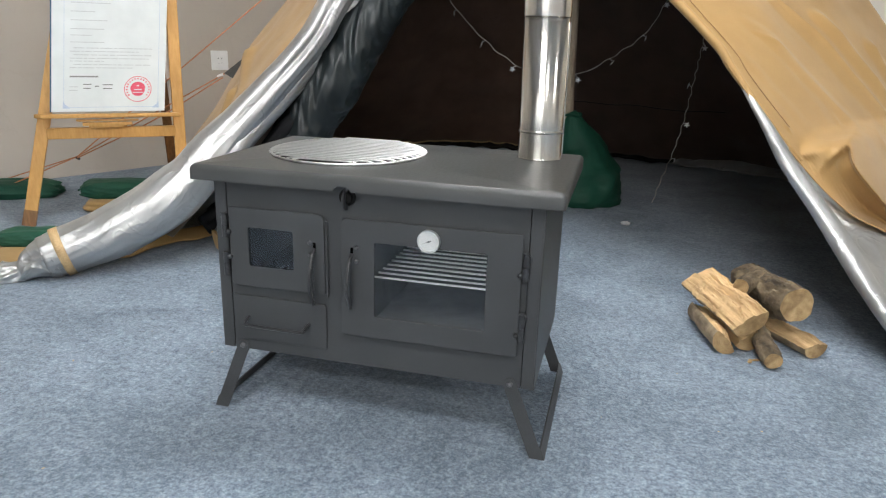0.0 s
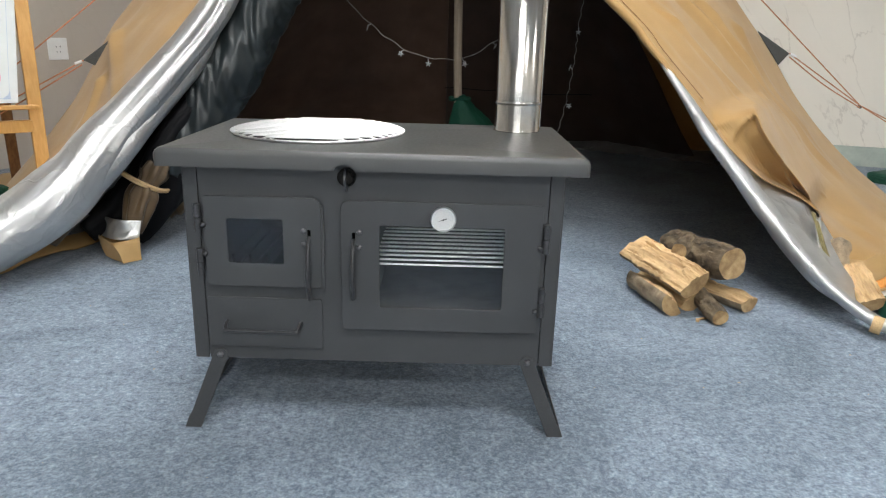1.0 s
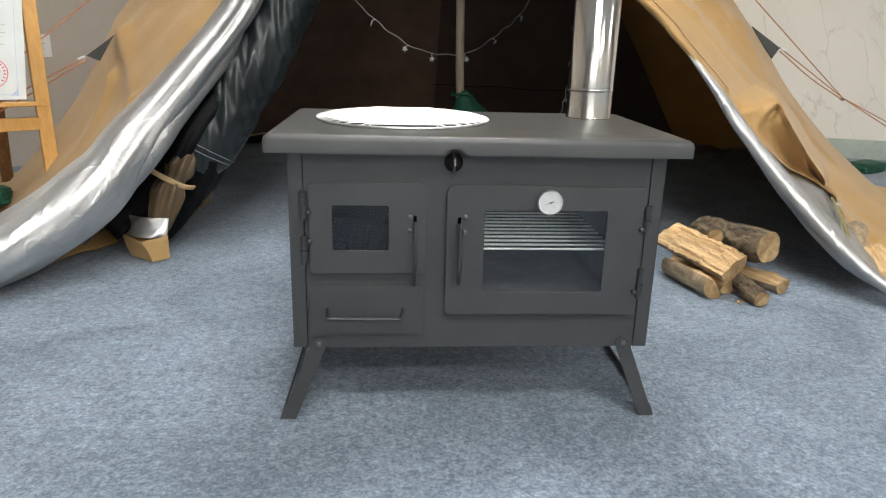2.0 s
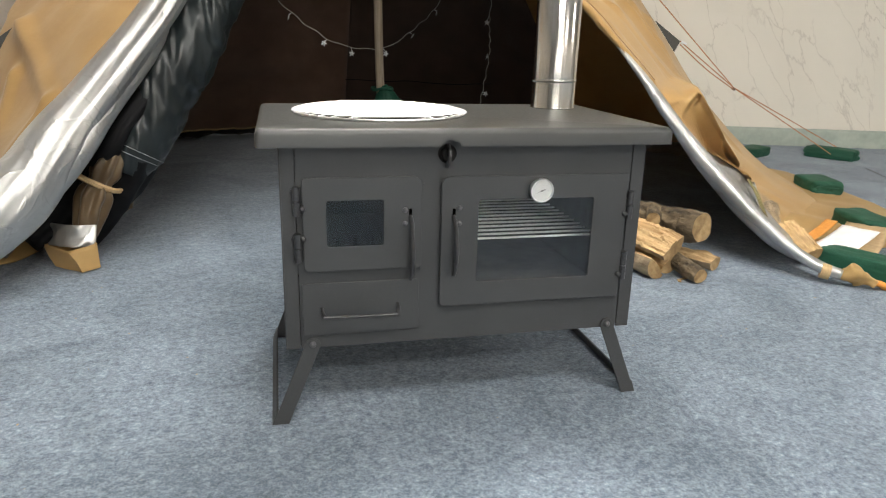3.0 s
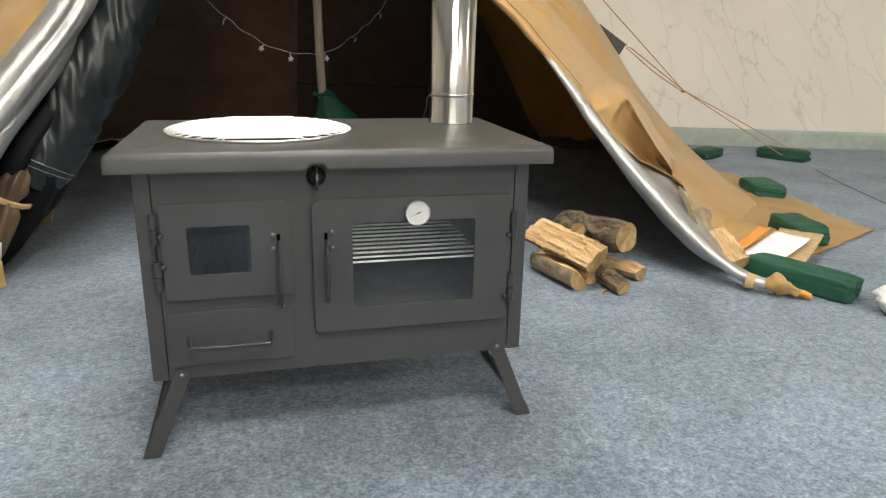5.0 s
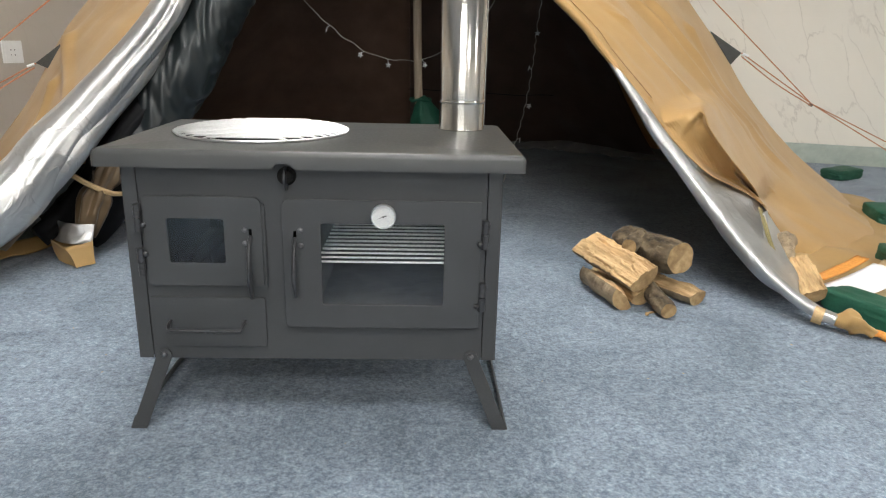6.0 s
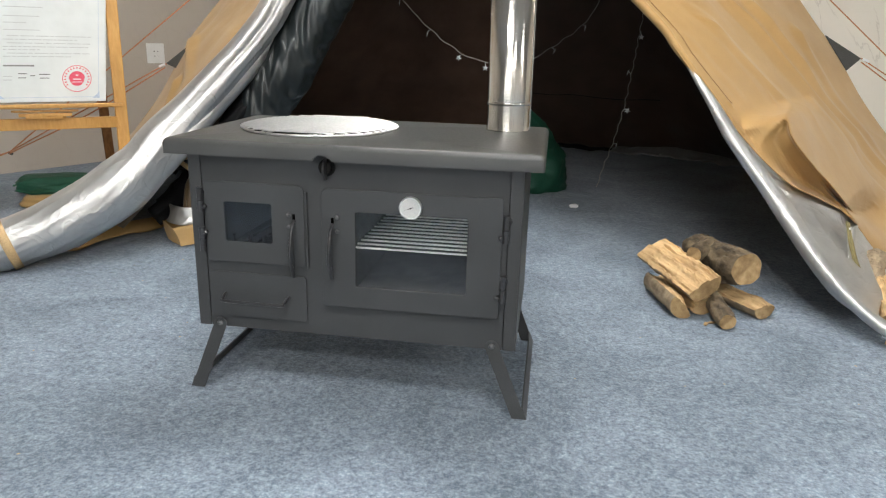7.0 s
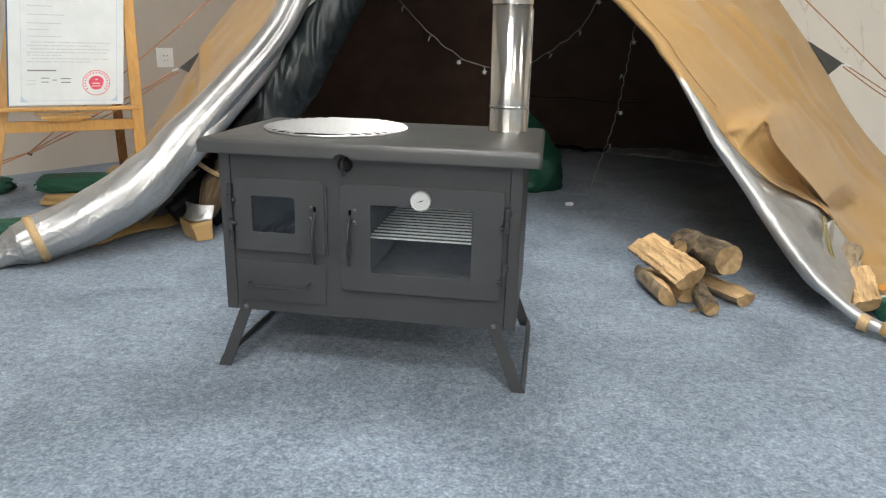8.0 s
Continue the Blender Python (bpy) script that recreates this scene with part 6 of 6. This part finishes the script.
for _ in range(60):
    x, y = lint.uniform(-0.9, 1.2), lint.uniform(-0.6, 1.5)
    r, turn = 0.0008 + 0.0018 * lint.random() ** 2, lint.uniform(0, 6.3)
    vs = [bm.verts.new((x + q * r * math.cos(turn + a), y + q * r * math.sin(turn + a), 0.0015 + h)) for q, a, h in ((1.8, 0, 0), (0.8, 1.6, 0.001), (1.5, 3.1, 0), (0.7, 4.7, 0.0012))]
    bm.faces.new(vs)
solo("carpet_lint", bm, webbing, "scattered pale flecks of lint on the carpet", "lint", kind="stuff", smooth=0)

# envelope, sheet and orange cloth on the skirt
bm = bmesh.new()


def quad_sheet(c, turn, w, d, lift, seed):
    m = pose(*c, 0, 0, turn)
    return lambda u, v: m @ Vector(((u - 0.5) * w, (v - 0.5) * d, lift * (u * u) + 0.003 * nz((u * 3, v * 3, seed), 1.0)))


sheet(bm, quad_sheet((1.445, 0.720, 0.028), 38, 0.30, 0.13, 0.030, 1.0), 14, 10)
thicken(solo("paper_envelope", bm, kraft, "brown kraft paper envelope lying on the canvas", "envelope", smooth=180), 0.003)
bm = bmesh.new()
sheet(bm, quad_sheet((1.365, 0.700, 0.036), 27, 0.26, 0.11, 0.030, 2.0), 14, 10)
thicken(solo("paper_sheet", bm, plain_paper, "white paper sheet on a kraft envelope", "paper", smooth=180), 0.001)
bm = bmesh.new()
sheet(bm, quad_sheet((1.345, 0.778, 0.050), 33, 0.24, 0.035, 0.02, 3.0), 14, 6)
thicken(solo("orange_strap", bm, orange_cloth, "folded orange strap on the canvas", "strap", smooth=180), 0.004)

# white plastic cover at the edge of the carpet
bm = bmesh.new()
soft_box(bm, (0.17, 0.11, 0.075), pose(1.425, 0.255, 0, 0, 0, -35), 8.0, 2.6, 0.24)
solo("plastic_bag", bm, bin_plastic, "crumpled white plastic bag on the carpet", "plastic bag", smooth=180)

# cable over the carpet
bm = bmesh.new()
sweep(bm, even([(2.73, 2.06, 0.002), (2.66, 1.90, 0.002), (2.575, 1.71, 0.002), (2.48, 1.46, 0.002), (2.39, 1.23, 0.002), (2.20, 0.85, 0.002)], 60), 0.0011, 6)
solo("cable", bm, ink, "thin dark cable lying on the carpet", "cable")

# ---- star lights ----
lights = thing("string_lights", (0.1, 2.2, 0.6), "clear string lights with small plastic stars, unlit", "string lights")
STARS_A = [(-0.36, 2.035, 0.80, 0), (-0.235, 2.04, 0.675, 0), (-0.095, 2.045, 0.575, 1), (0.022, 2.07, 0.535, 1), (0.18, 2.16, 0.535, 1), (0.318, 2.262, 0.612, 0), (0.452, 2.37, 0.720, 0), (0.53, 2.40, 0.865, 1)]
STARS_B = [(0.715, 2.42, 0.685, 1), (0.645, 2.16, 0.532, 0), (0.665, 2.225, 0.360, 1), (0.632, 2.235, 0.200, 0)]
LINE_A = [(-0.62, 2.02, 1.30), (-0.45, 2.03, 0.95)] + [(x, y + 0.01, z + 0.026) for x, y, z, k in STARS_A] + [(0.66, 2.44, 1.2)]
LINE_B = [(0.76, 2.30, 1.30), (0.71, 2.30, 0.86), (0.695, 2.31, 0.71), (0.668, 2.20, 0.55), (0.650, 2.22, 0.385), (0.618, 2.22, 0.225), (0.575, 2.17, 0.10), (0.555, 2.14, 0.02)]


def star(at, r, turn, spiky):
    bm = bmesh.new()
    m = pose(*at, 8, turn, 12)
    k = 5 if spiky else 2
    rim = []
    for i in range(2 * k):
        q = r if i % 2 == 0 else r * 0.45
        ang = math.pi * i / k
        rim.append(Vector((q * math.sin(ang) * (1 if spiky else 0.4), 0, q * math.cos(ang))))
    for y in (-0.003, 0.003):
        c = bm.verts.new(m @ Vector((0, y * 1.8, 0)))
        vs = [bm.verts.new(m @ (p + Vector((0, y * 0.4, 0)))) for p in rim]
        for i in range(2 * k):
            bm.faces.new((c, vs[i], vs[(i + 1) % (2 * k)]))
    return bm


for pts, places in ((LINE_A, STARS_A), (LINE_B, STARS_B)):
    bm = bmesh.new()
    path = even(pts, 160)
    wob = [p + Vector((0.003 * math.sin(k * 0.9), 0, 0.003 * math.sin(k * 0.7))) for k, p in enumerate(path)]
    sweep(bm, wob, 0.0014, 5)
    part("wire", bm, wire_mat, lights, "thin clear wire")
    for k, (x, y, z, spiky) in enumerate(places):
        c = Vector((x, y, z))
        near = min(wob, key=lambda p: (p - c).length)
        bm = star(c, 0.0145, 15 * k % 40, spiky)
        rod(bm, near, c + Vector((0, 0, 0.008)), 0.0015, 5)
        part("star", bm, star_mat, lights, "clear plastic star")

# ---- easel with certificate ----
EA = Vector((-1.43, 1.148, 0))
ex = Vector((0.783, 0.622, 0)).normalized()          # to the right along the easel
ey = Vector((-ex.y, ex.x, 0))                        # away from the viewer
easel = thing("easel", EA, "pine display easel holding a certificate", "easel")


def epos(a, d, z):
    return EA + ex * a + ey * d + Vector((0, 0, z))


def beam(bm, p, q, w, t):
    """A square-edged timber from p to q; w along the easel, t in depth."""
    d = (Vector(q) - Vector(p)).normalized()
    sx = (ex - d * ex.dot(d)).normalized()
    sy = d.cross(sx)
    ends = []
    for c in (Vector(p), Vector(q)):
        ends.append([bm.verts.new(c + sx * (w * i) + sy * (t * j)) for i, j in ((-0.5, -0.5), (0.5, -0.5), (0.5, 0.5), (-0.5, 0.5))])
    for k in range(4):
        bm.faces.new((ends[0][k], ends[0][(k + 1) % 4], ends[1][(k + 1) % 4], ends[1][k]))
    bm.faces.new(ends[0])
    bm.faces.new(ends[1])


for s, foot_a, top_a in ((-1, -0.304, 0.068), (1, 0.232, 0.262)):
    bm = bmesh.new()
    beam(bm, epos(foot_a, -0.012, 0.002), epos(top_a, 0.17, 1.55), 0.042, 0.022)
    leg = part("front_leg", bm, wood_easel, easel, bevel=0.002)
    if s < 0:
        bm = bmesh.new()
        beam(bm, epos(foot_a - 0.0002, -0.0125, 0.0015), epos(foot_a + 0.0135, -0.0055, 0.058), 0.044, 0.0245)
        part("stained_foot", bm, wood_dark, leg, "dark stained foot")
bm = bmesh.new()
beam(bm, epos(0.24, 0.77, 0.002), epos(0.16, 0.19, 1.50), 0.040, 0.022)
part("rear_leg", bm, wood_dark, easel, "darker rear leg", bevel=0.002)
bm = bmesh.new()
beam(bm, epos(-0.210, 0.02, 0.328), epos(0.225, 0.02, 0.328), 0.022, 0.040)
cross = part("cross_rail", bm, wood_easel, easel, bevel=0.002)
bm = bmesh.new()
lo_, hi_ = epos(-0.232, -0.005, 0.392), epos(0.235, -0.005, 0.392)
beam(bm, lo_, hi_, 0.03, 0.024)
part("ledge", bm, wood_easel, easel, bevel=0.003)
bm = bmesh.new()
for a0, a1, z in ((-0.105, 0.090, 0.3745), (-0.090, 0.075, 0.3615), (-0.065, 0.050, 0.352)):
    beam(bm, epos(a0, -0.002 + 0.004, z), epos(a1, -0.002 + 0.004, z), 0.02, 0.012)
part("ledge_block", bm, wood_easel, easel, "stepped ledge block", bevel=0.0015)

LEAN_T = math.atan2(0.20, 1.55)
cert = thing("certificate", epos(0, 0.0, 0.405), "white printed certificate board with red seal on an easel", "certificate")


def cpos(a, h, out=0.0):
    """A place on the board: a metres from its middle, h up its face, out in front of it."""
    base = epos(0.002, -0.004, 0.4065)
    up = (ey * math.sin(LEAN_T) + ex * 0.11 + Vector((0, 0, math.cos(LEAN_T)))).normalized()
    fr = (-ey * math.cos(LEAN_T) + Vector((0, 0, math.sin(LEAN_T)))).normalized()
    return base + ex * a + up * h + fr * out


CW, CH = 0.375, 0.53


def cslab(bm, a0, a1, h0, h1, o0, o1):
    vs = [bm.verts.new(cpos(a, h, o)) for a in (a0, a1) for h in (h0, h1) for o in (o0, o1)]
    for f in ((0, 1, 3, 2), (4, 6, 7, 5), (0, 4, 5, 1), (2, 3, 7, 6), (0, 2, 6, 4), (1, 5, 7, 3)):
        bm.faces.new([vs[i] for i in f])


bm = bmesh.new()
cslab(bm, -CW / 2, CW / 2, 0.0, CH, -0.012, 0.0)
board = part("board", bm, paper, cert, "white printed board", smooth=0, bevel=0.001)
bm = bmesh.new()
cslab(bm, -CW / 2 - 0.005, -CW / 2, 0.0, CH, -0.013, 0.0006)
part("board_edge", bm, board_edge, cert, "blue board edge", smooth=0)


def print_bar(bm, a0, a1, h, t, o=0.0007):
    bm.faces.new([bm.verts.new(cpos(a, q, o)) for a, q in ((a0, h - t), (a1, h - t), (a1, h + t), (a0, h + t))])


rng = random.Random(5)
ROWS = [(h, -0.13 + (0.012 if h in (0.224, 0.200, 0.166) else 0), a1, True) for h, a1 in ((0.224, 0.14), (0.212, 0.095), (0.200, 0.14), (0.188, 0.13), (0.178, -0.02), (0.166, 0.135), (0.155, 0.075))]
ROWS += [(h, -0.128, a1, False) for h, a1 in ((0.244, -0.02), (0.268, -0.06), (0.290, -0.02), (0.320, -0.01), (0.350, -0.05), (0.38, 0.0))]
ROWS += [(h, -0.131, -0.104, False) for h in (0.088, 0.076)]
for h, a, a1, broken in ROWS:
    bm = bmesh.new()
    while a < a1:
        w = rng.uniform(0.010, 0.05) if broken else a1 - a
        print_bar(bm, a, min(a + w, a1), h, 0.0013)
        a += w + rng.uniform(0.0025, 0.005)
    part("text_line", bm, grey_ink, cert, "row of small grey print", smooth=0)
bm = bmesh.new()
print_bar(bm, -0.13, -0.038, 0.124, 0.0026)
part("heading_bar", bm, grainy("mid_grey_ink", (0.20, 0.20, 0.20), (0.28, 0.28, 0.28), 300, 0.6), cert, "darker grey printed bar", smooth=0)
bm = bmesh.new()
for a0, a1, h in ((-0.086, -0.060, 0.097), (-0.086, -0.062, 0.083), (-0.050, -0.036, 0.090), (-0.024, 0.010, 0.095), (-0.022, 0.008, 0.082)):
    print_bar(bm, a0, a1, h, 0.0012)
part("signature_bars", bm, ink, cert, "black signature bars", smooth=0)
bm = bmesh.new()
for x0, x1, h0, h1 in ((-0.148, 0.163, 0.0150, 0.0165), (-0.148, 0.163, 0.50, 0.5015), (-0.1490, -0.1478, 0.015, 0.5), (0.1626, 0.1638, 0.015, 0.5)):
    bm.faces.new([bm.verts.new(cpos(a, h, 0.0007)) for a, h in ((x0, h0), (x1, h0), (x1, h1), (x0, h1))])
for sx, a in ((1, -0.152), (-1, 0.167)):
    for k in range(4):
        bm.faces.new([bm.verts.new(cpos(a + sx * q, h, 0.0009 + 0.0001 * k)) for q, h in ((0.002 * k, 0.012), (0.024 - 0.005 * k, 0.012), (0.016 - 0.004 * k, 0.020 + 0.001 * k), (0.008 - 0.001 * k, 0.026), (0.002, 0.038 - 0.006 * k))])
part("border_print", bm, blue_ink, cert, "pale blue printed border", smooth=0)
bm = bmesh.new()
sa, sh = 0.094, 0.080


def ring_print(r0, r1, o, n=48):
    for k in range(n):
        t0, t1 = 2 * math.pi * k / n, 2 * math.pi * (k + 1) / n
        bm.faces.new([bm.verts.new(cpos(sa + r * math.cos(t), sh + r * math.sin(t), o)) for r, t in ((r0, t0), (r1, t0), (r1, t1), (r0, t1))])


ring_print(0.044, 0.0465, 0.0007)
for k in range(17):
    t = radians(215 - 250 * k / 16)
    c, s = math.cos(t), math.sin(t)
    bm.faces.new([bm.verts.new(cpos(sa + c * r - s * q, sh + s * r + c * q, 0.0007)) for r, q in ((0.0345, -0.0022), (0.0405, -0.0022), (0.0405, 0.0022), (0.0345, 0.0022))])
bm.faces.new([bm.verts.new(cpos(sa + 0.026 * math.cos(t) * (1.0 if math.sin(t) > 0 else 0.9), sh + 0.026 * max(-0.95, math.sin(t)), 0.0008)) for t in [2 * math.pi * k / 28 for k in range(28)]])
part("seal", bm, red_ink, cert, "round red seal", smooth=0)
bm = bmesh.new()
for a0, a1, h, t in ((-0.013, 0.013, -0.002, 0.0016), (-0.017, 0.017, -0.012, 0.0012), (-0.004, 0.004, 0.012, 0.002)):
    bm.faces.new([bm.verts.new(cpos(sa + a, sh + q, 0.0011)) for a, q in ((a0, h - t), (a1, h - t), (a1, h + t), (a0, h + t))])
part("seal_lines", bm, paper, cert, "white lines in the seal", smooth=0)


# ---- wall sockets ----
def socket(at, along, inward, label):
    at = Vector(at)
    ob = thing("wall_socket", at, label, "socket", "white wall sockets")

    def put(bm, a0, a1, z0, z1, o0, o1):
        vs = [bm.verts.new(at + along * a + inward * o + Vector((0, 0, z))) for a in (a0, a1) for o in (o0, o1) for z in (z0, z1)]
        for f in ((0, 1, 3, 2), (4, 6, 7, 5), (0, 4, 5, 1), (2, 3, 7, 6), (0, 2, 6, 4), (1, 5, 7, 3)):
            bm.faces.new([vs[i] for i in f])
    bm = bmesh.new()
    put(bm, -0.052, 0.052, -0.052, 0.052, 0.002, 0.010)
    part("cover_plate", bm, plastic_white, ob, smooth=30, bevel=0.003)
    bm = bmesh.new()
    put(bm, -0.038, 0.038, -0.040, 0.040, 0.0102, 0.012)
    part("insert", bm, plastic_white, ob, smooth=30, bevel=0.001)
    bm = bmesh.new()
    for a, z, w, h in ((-0.010, 0.010, 0.0022, 0.003), (0.010, 0.010, 0.0022, 0.003), (-0.009, -0.014, 0.0012, 0.003), (0.009, -0.014, 0.0012, 0.003)):
        put(bm, a - w, a + w, z - h, z + h, 0.0121, 0.0128)
    part("slots", bm, ink, ob, "dark socket slots", smooth=0)
    return ob


west_in = Vector((-SIDE.y, SIDE.x, 0))
west_in = west_in if west_in.dot(P2 - P0) > 0 else -west_in
socket((-1.806, 2.503, 0.541), -SIDE, west_in, "white square wall socket on the beige wall")
socket((3.737, 2.581, 0.562), ALONG, inward, "white square wall socket on the veined wall")
